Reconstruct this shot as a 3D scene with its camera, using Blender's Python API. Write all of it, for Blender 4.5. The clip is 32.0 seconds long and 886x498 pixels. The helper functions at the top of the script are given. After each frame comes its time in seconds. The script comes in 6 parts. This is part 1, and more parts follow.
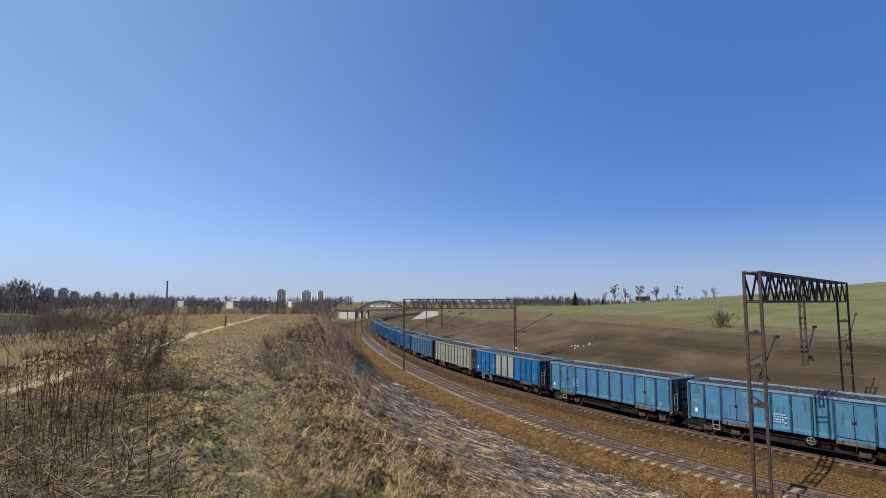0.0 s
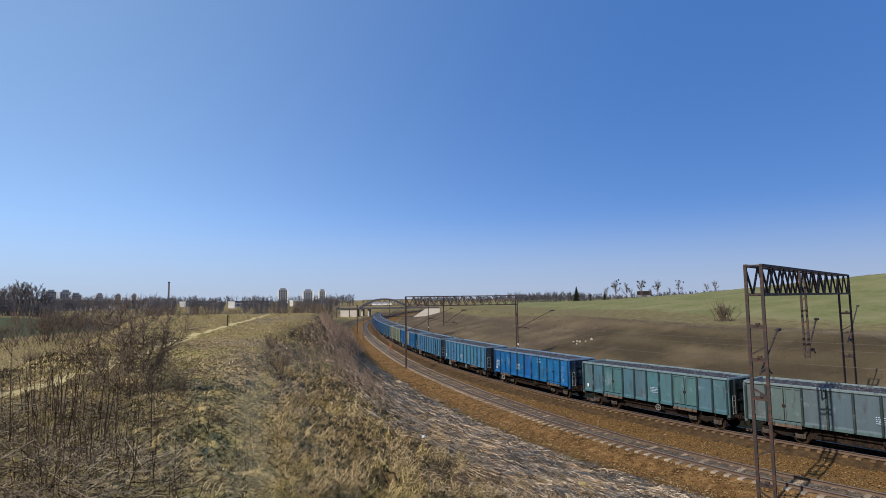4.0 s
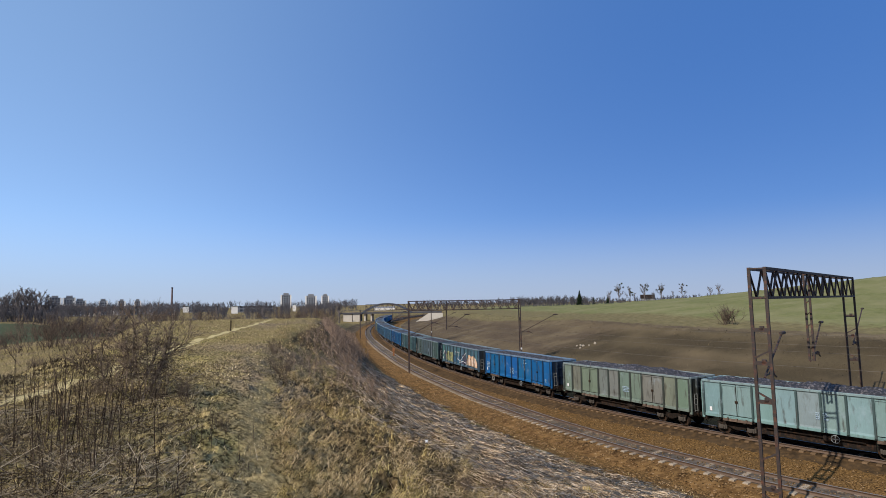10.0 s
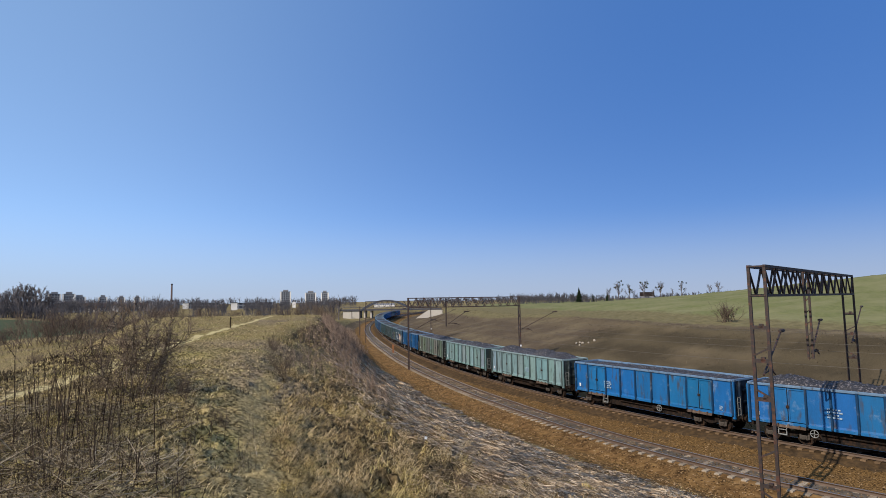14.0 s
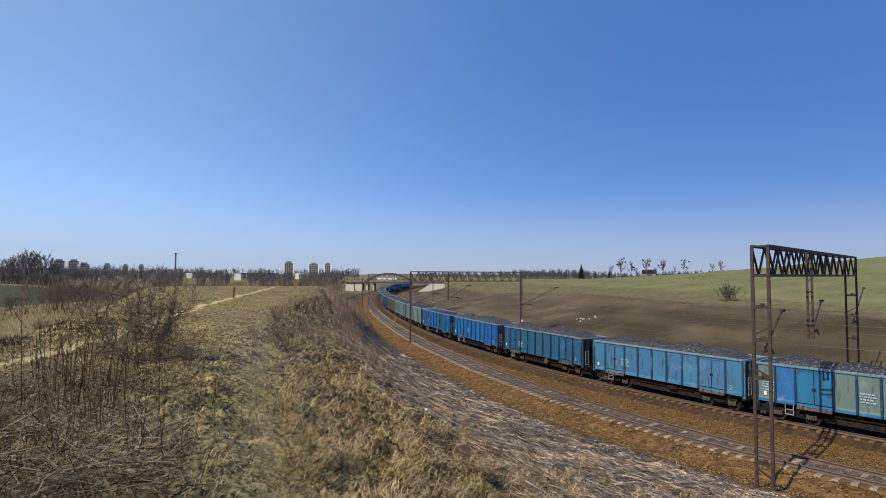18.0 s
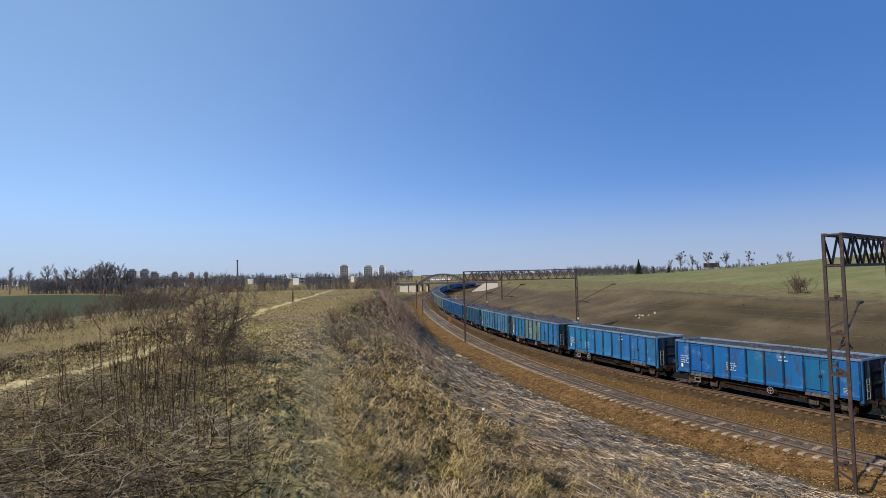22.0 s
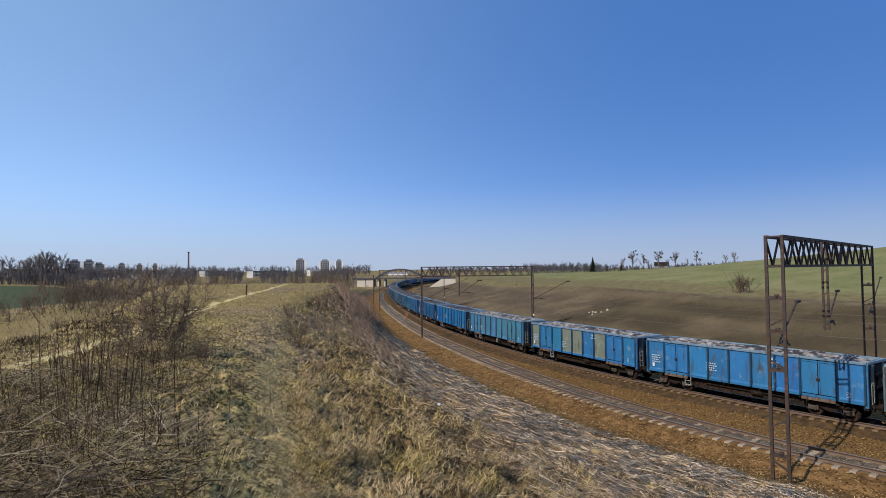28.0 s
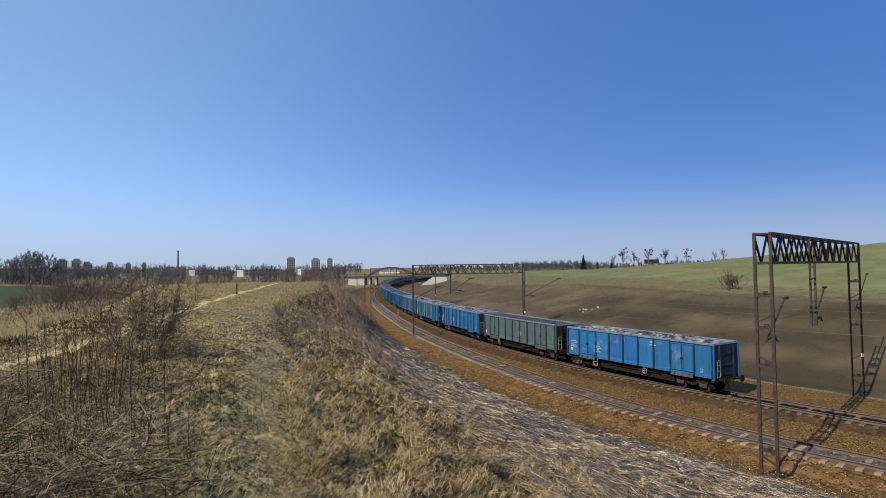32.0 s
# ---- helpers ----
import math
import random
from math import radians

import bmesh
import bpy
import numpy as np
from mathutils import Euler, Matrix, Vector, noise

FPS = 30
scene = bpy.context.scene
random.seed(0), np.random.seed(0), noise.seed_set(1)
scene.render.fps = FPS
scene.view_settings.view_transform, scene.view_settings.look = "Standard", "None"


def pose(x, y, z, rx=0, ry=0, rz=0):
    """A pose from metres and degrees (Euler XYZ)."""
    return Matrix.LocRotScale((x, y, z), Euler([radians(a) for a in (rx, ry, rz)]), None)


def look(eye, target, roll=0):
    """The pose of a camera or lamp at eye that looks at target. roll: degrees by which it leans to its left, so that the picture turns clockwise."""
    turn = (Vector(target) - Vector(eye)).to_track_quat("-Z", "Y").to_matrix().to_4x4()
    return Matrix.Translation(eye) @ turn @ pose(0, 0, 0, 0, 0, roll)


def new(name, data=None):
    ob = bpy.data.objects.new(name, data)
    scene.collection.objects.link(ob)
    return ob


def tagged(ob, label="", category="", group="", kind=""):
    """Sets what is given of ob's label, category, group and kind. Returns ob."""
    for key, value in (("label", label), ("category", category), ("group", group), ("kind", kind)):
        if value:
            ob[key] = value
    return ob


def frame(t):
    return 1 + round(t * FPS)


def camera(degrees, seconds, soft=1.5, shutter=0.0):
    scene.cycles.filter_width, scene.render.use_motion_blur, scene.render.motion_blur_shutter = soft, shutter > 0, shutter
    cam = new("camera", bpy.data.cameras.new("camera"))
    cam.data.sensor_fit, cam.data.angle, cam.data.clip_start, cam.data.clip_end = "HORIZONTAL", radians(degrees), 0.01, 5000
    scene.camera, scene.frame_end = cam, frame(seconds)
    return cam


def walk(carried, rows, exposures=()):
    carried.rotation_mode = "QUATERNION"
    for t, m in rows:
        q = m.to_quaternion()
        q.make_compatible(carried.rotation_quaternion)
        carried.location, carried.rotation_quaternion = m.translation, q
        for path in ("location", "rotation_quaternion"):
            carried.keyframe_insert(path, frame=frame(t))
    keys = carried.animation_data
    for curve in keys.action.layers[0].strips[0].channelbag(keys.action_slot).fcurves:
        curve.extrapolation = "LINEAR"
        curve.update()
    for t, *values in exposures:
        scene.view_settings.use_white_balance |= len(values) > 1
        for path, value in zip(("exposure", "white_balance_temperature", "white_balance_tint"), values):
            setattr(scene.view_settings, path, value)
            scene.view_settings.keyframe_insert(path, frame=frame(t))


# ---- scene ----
EYE = (0.0, 0.0, 8.9)
cam = camera(76.2, 32.0, soft=0.9)
# seconds and the three turns of a camera held on one spot
TURNS = [
    (0, 95.34, 0.04, 0.37),
    (0.5, 95.34, 0.11, 0.53),
    (1, 95.32, 0.32, 0.53),
    (1.5, 95.17, 0.35, 0.36),
    (2, 95.01, 0.38, -0.16),
    (2.5, 94.90, 0.64, 0.16),
    (3, 95.08, 0.58, 0.21),
    (3.5, 95.05, 0.75, 0.53),
    (5.5, 95.22, 0.86, 0.45),
    (6, 95.37, 0.83, 0.54),
    (6.5, 95.38, 0.73, 0.31),
    (7, 95.48, 0.64, 0.31),
    (7.5, 95.54, 0.45, 0.18),
    (8, 95.53, 0.82, 0.08),
    (8.5, 95.62, 0.90, 0.19),
    (9, 95.44, 0.91, 0.09),
    (9.5, 95.53, 0.85, 0.41),
    (10, 95.50, 1.00, 0.81),
    (10.5, 95.22, 1.23, 1.11),
    (11, 95.22, 1.15, 1.19),
    (11.5, 95.22, 1.25, 1.08),
    (12, 95.00, 1.04, 1.19),
    (12.5, 95.10, 1.06, 1.09),
    (13, 95.31, 1.03, 1.03),
    (13.5, 95.14, 1.00, 0.78),
    (14, 95.20, 0.88, 0.77),
    (14.5, 95.23, 0.74, 0.69),
    (16.5, 93.84, -1.24, -0.97),
    (17, 93.24, -0.41, 0.52),
    (17.5, 92.63, 0.18, 0.83),
    (18, 92.58, -0.16, 1.01),
    (18.5, 92.38, -0.21, 0.89),
    (19, 92.28, -0.05, 1.05),
    (19.5, 92.31, -0.03, 1.36),
    (20, 92.40, 0.15, 1.39),
    (20.5, 92.38, 0.28, 1.08),
    (21, 92.26, 0.31, 1.14),
    (21.5, 93.71, 1.41, 3.04),
    (22, 92.63, 1.39, 6.38),
    (22.5, 92.83, 2.61, 8.38),
    (23, 92.09, 0.96, 7.54),
    (23.5, 92.88, -1.06, 5.12),
    (24, 92.97, -1.50, 4.37),
    (24.5, 92.83, -0.37, 3.41),
    (25, 92.38, 0.44, 2.36),
    (25.5, 92.22, -0.05, 2.38),
    (27.5, 92.19, 0.65, 2.34),
    (28, 92.09, 0.61, 2.11),
    (28.5, 92.35, 0.83, 1.83),
    (29, 92.53, 0.76, 1.98),
    (29.5, 92.60, 1.03, 1.88),
    (30, 92.83, 0.98, 1.81),
    (30.5, 92.80, 0.78, 1.21),
    (31, 92.34, 0.79, 1.42),
    (31.5, 92.18, 1.10, 1.68),
    (32, 91.88, 0.81, 1.23),
]
walk(cam, [(t, pose(*EYE, a, b, c)) for t, a, b, c in TURNS], [(0, 0.0, 6450, 13), (32, 0.0, 6450, 13)])

# ---- light ----
SUN_EL, SUN_AZ = radians(38), math.atan2(-0.69, -0.73)
world = bpy.data.worlds.new("sky")
scene.world = world
world.use_nodes = True
wn = world.node_tree.nodes
sky = wn.new("ShaderNodeTexSky")
sky.sky_type, sky.sun_disc = "NISHITA", False
sky.sun_elevation, sky.sun_rotation = SUN_EL, -SUN_AZ
sky.air_density, sky.dust_density, sky.ozone_density = 0.6, 0.0, 3.0
tint = wn.new("ShaderNodeMix")
tint.data_type, tint.blend_type = "RGBA", "MULTIPLY"
tint.inputs["Factor"].default_value, tint.inputs["B"].default_value = 1.0, (0.98, 0.95, 0.90, 1)
world.node_tree.links.new(sky.outputs[0], tint.inputs["A"])
haze = wn.new("ShaderNodeMix")
haze.data_type = "RGBA"
haze.inputs["Factor"].default_value = 0.5
# thin haze, paler on the sun's side of the sky
facing = wn.new("ShaderNodeVectorMath")
facing.operation = "DOT_PRODUCT"
facing.inputs[1].default_value = (-0.69, -0.73, 0.0)
world.node_tree.links.new(wn.new("ShaderNodeTexCoord").outputs["Generated"], facing.inputs[0])
side = wn.new("ShaderNodeMapRange")
side.interpolation_type = "SMOOTHSTEP"
side.inputs["From Min"].default_value, side.inputs["From Max"].default_value = -1.0, 0.05
world.node_tree.links.new(facing.outputs["Value"], side.inputs["Value"])
pale = wn.new("ShaderNodeMix")
pale.data_type = "RGBA"
pale.inputs["A"].default_value, pale.inputs["B"].default_value = (0.26, 1.6, 5.4, 1), (2.75, 4.8, 8.0, 1)
world.node_tree.links.new(side.outputs["Result"], pale.inputs["Factor"])
# whiter sky round the sun itself
glare, near_sun = wn.new("ShaderNodeMix"), wn.new("ShaderNodeMapRange")
glare.data_type, near_sun.interpolation_type = "RGBA", "SMOOTHSTEP"
near_sun.inputs["From Min"].default_value, near_sun.inputs["From Max"].default_value = 0.0, 0.8
glare.inputs["B"].default_value = (4.4, 4.9, 5.6, 1)
world.node_tree.links.new(facing.outputs["Value"], near_sun.inputs["Value"])
world.node_tree.links.new(near_sun.outputs["Result"], glare.inputs["Factor"])
world.node_tree.links.new(pale.outputs["Result"], glare.inputs["A"])
world.node_tree.links.new(glare.outputs["Result"], haze.inputs["B"])
world.node_tree.links.new(tint.outputs["Result"], haze.inputs["A"])
split = wn.new("ShaderNodeSeparateXYZ")
world.node_tree.links.new(facing.inputs[0].links[0].from_socket, split.inputs[0])
low = wn.new("ShaderNodeMapRange")
low.interpolation_type = "SMOOTHSTEP"
low.inputs["From Min"].default_value, low.inputs["From Max"].default_value = 0.16, -0.02
low.inputs["To Max"].default_value = 0.85
world.node_tree.links.new(split.outputs["Z"], low.inputs["Value"])
veil = wn.new("ShaderNodeMix")
veil.data_type = "RGBA"
veil.inputs["B"].default_value = (2.9, 3.5, 4.6, 1)
world.node_tree.links.new(low.outputs["Result"], veil.inputs["Factor"])
world.node_tree.links.new(haze.outputs["Result"], veil.inputs["A"])
world.node_tree.links.new(veil.outputs["Result"], wn["Background"].inputs[0])
wn["Background"].inputs[1].default_value = 0.132
sun_light = bpy.data.lights.new("sun", "SUN")
sun_light.energy, sun_light.angle, sun_light.color = 4.9, radians(0.5), (1.0, 0.90, 0.765)
sun = new("sun", sun_light)
sun.matrix_world = look((0, 0, 60), (0.69 * math.cos(SUN_EL), 0.73 * math.cos(SUN_EL), 60 - math.sin(SUN_EL)))

# ---- materials ----
def mat(name, colour, rough=0.8, metal=0.0, vary=0.25, scale=3.0, fine=40.0, bump=0.2, dirt=None, dirt_amount=0.3, stretch=(1, 1, 1), per_object=False, paint=False, coords="Object"):
    """A noise-varied surface: broad stains, fine grain, optional dirt and a colour taken from each object."""
    m = bpy.data.materials.new(name)
    m.use_nodes = True
    nt = m.node_tree
    n, l = nt.nodes, nt.links
    bsdf = n["Principled BSDF"]
    bsdf.inputs["Roughness"].default_value, bsdf.inputs["Metallic"].default_value = rough, metal
    if rough >= 0.75:
        bsdf.inputs["Specular IOR Level"].default_value = 0.06
    tc, mp = n.new("ShaderNodeTexCoord"), n.new("ShaderNodeMapping")
    mp.inputs["Scale"].default_value = stretch
    l.new(tc.outputs[coords], mp.inputs[0])
    if paint:
        own = n.new("ShaderNodeObjectInfo")
        shift = n.new("ShaderNodeVectorMath")
        shift.operation = "MULTIPLY_ADD"
        l.new(own.outputs["Random"], shift.inputs[0])
        shift.inputs[1].default_value = (37, 53, 71)
        l.new(tc.outputs[coords], shift.inputs[2])
        l.new(shift.outputs[0], mp.inputs[0])
    big, small = n.new("ShaderNodeTexNoise"), n.new("ShaderNodeTexNoise")
    for tex, sc, det in ((big, scale, 5), (small, fine, 4)):
        tex.inputs["Scale"].default_value, tex.inputs["Detail"].default_value = sc, det
        l.new(mp.outputs[0], tex.inputs["Vector"])
    if paint:
        info = n.new("ShaderNodeObjectInfo")
        base = info.outputs["Color"]
    else:
        rgb = n.new("ShaderNodeRGB")
        rgb.outputs[0].default_value = (*colour, 1)
        base = rgb.outputs[0]
    hsv = n.new("ShaderNodeHueSaturation")
    l.new(base, hsv.inputs["Color"])
    add = n.new("ShaderNodeMath")
    add.operation = "MULTIPLY_ADD"
    l.new(big.outputs[0], add.inputs[0])
    add.inputs[1].default_value, add.inputs[2].default_value = vary * 2.4, 1 - vary * 1.2
    grain = n.new("ShaderNodeMath")
    grain.operation = "MULTIPLY_ADD"
    l.new(small.outputs[0], grain.inputs[0])
    grain.inputs[1].default_value = vary * 1.6
    l.new(add.outputs[0], grain.inputs[2])
    sub = n.new("ShaderNodeMath")
    sub.operation = "SUBTRACT"
    l.new(grain.outputs[0], sub.inputs[0])
    sub.inputs[1].default_value = vary * 0.8
    value = sub.outputs[0]
    if per_object:
        info2 = n.new("ShaderNodeObjectInfo")
        mul = n.new("ShaderNodeMath")
        mul.operation = "MULTIPLY_ADD"
        l.new(info2.outputs["Random"], mul.inputs[0])
        mul.inputs[1].default_value = 0.5
        mul.inputs[2].default_value = 0.75
        m2 = n.new("ShaderNodeMath")
        m2.operation = "MULTIPLY"
        l.new(mul.outputs[0], m2.inputs[0]), l.new(value, m2.inputs[1])
        value = m2.outputs[0]
    l.new(value, hsv.inputs["Value"])
    out = hsv.outputs[0]
    if dirt:
        ramp = n.new("ShaderNodeMapRange")
        ramp.inputs["From Min"].default_value, ramp.inputs["From Max"].default_value = 0.62 - dirt_amount * 0.5, 0.75
        mixn = n.new("ShaderNodeTexNoise")
        mixn.inputs["Scale"].default_value, mixn.inputs["Detail"].default_value = scale * 2.3, 7
        l.new(mp.outputs[0], mixn.inputs["Vector"])
        l.new(mixn.outputs[0], ramp.inputs["Value"])
        mix = n.new("ShaderNodeMix")
        mix.data_type = "RGBA"
        l.new(ramp.outputs[0], mix.inputs["Factor"])
        l.new(out, mix.inputs["A"])
        mix.inputs["B"].default_value = (*dirt, 1)
        out = mix.outputs["Result"]
    if paint:
        bsdf.inputs["Specular IOR Level"].default_value = 0.3
        chalk, rub, pale = n.new("ShaderNodeTexNoise"), n.new("ShaderNodeMapRange"), n.new("ShaderNodeMix")
        chalk.inputs["Scale"].default_value, chalk.inputs["Detail"].default_value, chalk.inputs["Roughness"].default_value = 1.1, 8, 0.7
        l.new(shift.outputs[0], chalk.inputs["Vector"])
        rub.inputs["From Min"].default_value, rub.inputs["From Max"].default_value, rub.inputs["To Max"].default_value = 0.57, 0.75, 0.45
        l.new(chalk.outputs[0], rub.inputs["Value"])
        pale.data_type = "RGBA"
        pale.inputs["B"].default_value = (0.30, 0.38, 0.45, 1)
        l.new(rub.outputs[0], pale.inputs["Factor"]), l.new(out, pale.inputs["A"])
        out = pale.outputs["Result"]
    l.new(out, bsdf.inputs["Base Color"])
    if bump:
        b = n.new("ShaderNodeBump")
        b.inputs["Strength"].default_value, b.inputs["Distance"].default_value = bump, 0.02
        l.new(small.outputs[0], b.inputs["Height"])
        l.new(b.outputs[0], bsdf.inputs["Normal"])
    return m


PAINT = mat("wagon_paint", (0.1, 0.3, 0.5), 0.55, vary=0.2, scale=0.9, fine=14, bump=0.25, dirt=(0.05, 0.045, 0.04), dirt_amount=0.13, stretch=(2.0, 2.0, 0.4), paint=True)
DARK_STEEL = mat("dark_steel", (0.016, 0.014, 0.013), 0.85, 0.1, vary=0.4, dirt=(0.06, 0.035, 0.022))
RUSTY_MAST = mat("rusted_mast_paint", (0.032, 0.024, 0.022), 0.7, 0.1, vary=0.35, dirt=(0.11, 0.04, 0.02), dirt_amount=0.25)
RAIL_STEEL = mat("rail_steel", (0.095, 0.062, 0.042), 0.7, 0.2, vary=0.3, fine=90)
RAIL_TOP = mat("polished_rail", (0.50, 0.46, 0.42), 0.45, 0.8, vary=0.1)
CONCRETE = mat("sleeper_concrete", (0.30, 0.25, 0.185), 0.9, vary=0.3, fine=60, per_object=True, dirt=(0.2, 0.13, 0.08), dirt_amount=0.3)
BALLAST = mat("ballast_stone", (0.10, 0.056, 0.022), 0.95, vary=0.9, scale=0.8, fine=7, bump=1.0, dirt=(0.26, 0.155, 0.06), dirt_amount=0.42)
GREY_BALLAST = mat("grey_ballast_stone", (0.085, 0.073, 0.06), 0.95, vary=0.8, scale=0.9, fine=7, bump=1.0, dirt=(0.16, 0.125, 0.085), dirt_amount=0.3)
DIRTY_SLEEPER = mat("oily_sleeper", (0.15, 0.10, 0.058), 0.9, vary=0.3, fine=60, per_object=True)
DARK_BALLAST = mat("oily_ballast_stone", (0.055, 0.037, 0.021), 0.95, vary=0.6, scale=1.2, fine=9, bump=1.0, dirt=(0.12, 0.074, 0.034), dirt_amount=0.35)
# near-black stone: the shade beneath the wagons is put into its colour
SHADE_BALLAST = mat("shade_black_ballast", (0.010, 0.009, 0.008), 0.95, vary=0.5, scale=1.2, fine=9, bump=1.0, dirt=(0.03, 0.022, 0.015), dirt_amount=0.2)
WIRE = mat("worn_copper_wire", (0.09, 0.08, 0.066), 0.6, 0.3, vary=0.15)
COAL = mat("coal", (0.026, 0.025, 0.027), 0.55, vary=0.6, scale=4, fine=25, bump=0.8, dirt=(0.26, 0.235, 0.23), dirt_amount=0.2)
DUSTED_COAL = mat("dusted_coal", (0.03, 0.028, 0.03), 0.6, vary=0.6, scale=0.9, fine=25, bump=0.8, dirt=(0.52, 0.48, 0.43), dirt_amount=0.36)
FADED_PAINT = mat("faded_lettering", (0.33, 0.44, 0.54), 0.75, vary=0.3, fine=30, dirt=(0.12, 0.22, 0.34), dirt_amount=0.35)
WHITE_PAINT = mat("white_marking", (0.66, 0.68, 0.70), 0.7, vary=0.25, fine=30, dirt=(0.25, 0.28, 0.32), dirt_amount=0.2)
PALE_STEEL = mat("worn_pale_steel", (0.26, 0.28, 0.28), 0.7, 0.1, vary=0.35, dirt=(0.06, 0.05, 0.045), dirt_amount=0.35)
RUSTY_FLAP = mat("rusty_flap", (0.085, 0.062, 0.05), 0.85, vary=0.4, scale=2, dirt=(0.16, 0.12, 0.085), dirt_amount=0.3)
WHITE_WALL = mat("white_render", (0.72, 0.70, 0.66), 0.9, vary=0.08, scale=0.3, fine=4)
GREY_WALL = mat("panel_concrete", (0.22, 0.23, 0.25), 0.9, vary=0.12, scale=0.1, fine=2)
GLASS_DARK = mat("window_glass", (0.05, 0.06, 0.08), 0.15, vary=0.2)
BARK = mat("bare_twigs", (0.085, 0.062, 0.05), 0.9, vary=0.35, scale=1, fine=8)
FAR_BARK = mat("distant_bare_trees", (0.085, 0.07, 0.065), 0.95, vary=0.3, scale=0.2, fine=2)


# ---- mesh helpers ----
class Geo:
    """Collects vertices and faces for one mesh."""

    def __init__(self):
        self.v, self.f = [], []

    def poly(self, pts, faces):
        o = len(self.v)
        self.v += [tuple(p) for p in pts]
        self.f += [tuple(i + o for i in face) for face in faces]
        return self

    def box(self, x0, x1, y0, y1, z0, z1, c=0.0):
        """A box; c chamfers its four edges along x."""
        if c:
            ring = [(y0 + c, z0), (y1 - c, z0), (y1, z0 + c), (y1, z1 - c), (y1 - c, z1), (y0 + c, z1), (y0, z1 - c), (y0, z0 + c)]
        else:
            ring = [(y0, z0), (y1, z0), (y1, z1), (y0, z1)]
        k = len(ring)
        pts = [(x0, *r) for r in ring] + [(x1, *r) for r in ring]
        faces = [(i, (i + 1) % k, k + (i + 1) % k, k + i) for i in range(k)] + [tuple(range(k))[::-1], tuple(range(k, 2 * k))]
        return self.poly(pts, faces)

    def bar(self, a, b, w, w2=None, sides=4, turn=0.0):
        """A straight bar between two points, tapering from w to w2 across."""
        a, b = Vector(a), Vector(b)
        d = (b - a).normalized()
        u = d.cross(Vector((0, 0, 1)) if abs(d.z) < 0.9 else Vector((1, 0, 0))).normalized()
        v = d.cross(u)
        w2 = w if w2 is None else w2
        pts = []
        for p, r in ((a, w / 2), (b, w2 / 2)):
            for i in range(sides):
                t = turn + math.tau * (i + 0.5) / sides
                k = r / math.cos(math.pi / sides)
                pts.append(p + u * math.cos(t) * k + v * math.sin(t) * k)
        k = sides
        return self.poly(pts, [(i, (i + 1) % k, k + (i + 1) % k, k + i) for i in range(k)] + [tuple(range(k))[::-1], tuple(range(k, 2 * k))])

    def disc(self, cx, cy, cz, r, half, n=16, axis="y"):
        """A short cylinder lying across the wagon (axis y) or along it (x)."""
        pts = []
        for side in (-half, half):
            for i in range(n):
                t = math.tau * i / n
                pts.append((cx + r * math.cos(t), cy + side, cz + r * math.sin(t)) if axis == "y" else (cx + side, cy + r * math.cos(t), cz + r * math.sin(t)))
        return self.poly(pts, [(i, (i + 1) % n, n + (i + 1) % n, n + i) for i in range(n)] + [tuple(range(n))[::-1], tuple(range(n, 2 * n))])

    def mesh(self, name, material, smooth=False):
        me = bpy.data.meshes.new(name)
        me.from_pydata(self.v, [], self.f)
        me.materials.append(material)
        bm = bmesh.new()
        bm.from_mesh(me)
        bmesh.ops.recalc_face_normals(bm, faces=bm.faces)
        bm.to_mesh(me)
        bm.free()
        if smooth:
            me.shade_smooth()
        return me


def part(name, data, parent, label="", colour=None, at=None):
    """Links a mesh as one object under a thing or a part."""
    ob = new(name, data)
    ob.parent = parent
    if at is not None:
        ob.matrix_basis = at
    if label:
        tagged(ob, label, kind="stuff" if name == "lettering" else "")
    if colour:
        ob.color = (*colour, 1)
    return ob


def np_mesh(name, verts, quads, material, smooth=False):
    """A mesh from arrays, all faces of one size."""
    me = bpy.data.meshes.new(name)
    verts, quads = np.asarray(verts, np.float32), np.asarray(quads, np.int32)
    k = quads.shape[1]
    me.vertices.add(len(verts))
    me.vertices.foreach_set("co", verts.ravel())
    me.loops.add(quads.size)
    me.loops.foreach_set("vertex_index", quads.ravel())
    me.polygons.add(len(quads))
    me.polygons.foreach_set("loop_start", np.arange(len(quads), dtype=np.int32) * k)
    me.materials.append(material)
    me.update(calc_edges=True)
    if smooth:
        me.shade_smooth()
    return me


# ---- the railway's line ----
# The centre line of the loaded track by its curvature; s runs from the bridge (below zero) past the camera (above it).
S0, S1 = -620, 400


def curvature(s):
    if s < -60:
        return 0.0012
    if s > 30:
        return 0.0137 * max(0.0, 1 - (s - 30) / 50)
    return 0.00783 + 0.00815 * s / 50 + 0.00268 * (s / 50) ** 2


def trace():
    line = {}
    for way in (1, -1):
        x, y, h = 11.92, 50.32, -1.0766
        for i in range(0, (S1 if way > 0 else -S0) + 1):
            line[way * i] = (x, y, h)
            k = curvature(way * (i + 0.5)) * way
            x, y = x + way * math.cos(h + k / 2), y + way * math.sin(h + k / 2)
            h += k
    return np.array([line[s] for s in range(S0, S1 + 1)])


LINE = trace()
LINE_S = np.arange(S0, S1 + 1)


def on_line(s, off=0.0):
    """The place and heading at s along the line, off metres to its far side."""
    x, y, h = (np.interp(s, LINE_S, LINE[:, i]) for i in range(3))
    return x - np.sin(h) * off, y + np.cos(h) * off, h


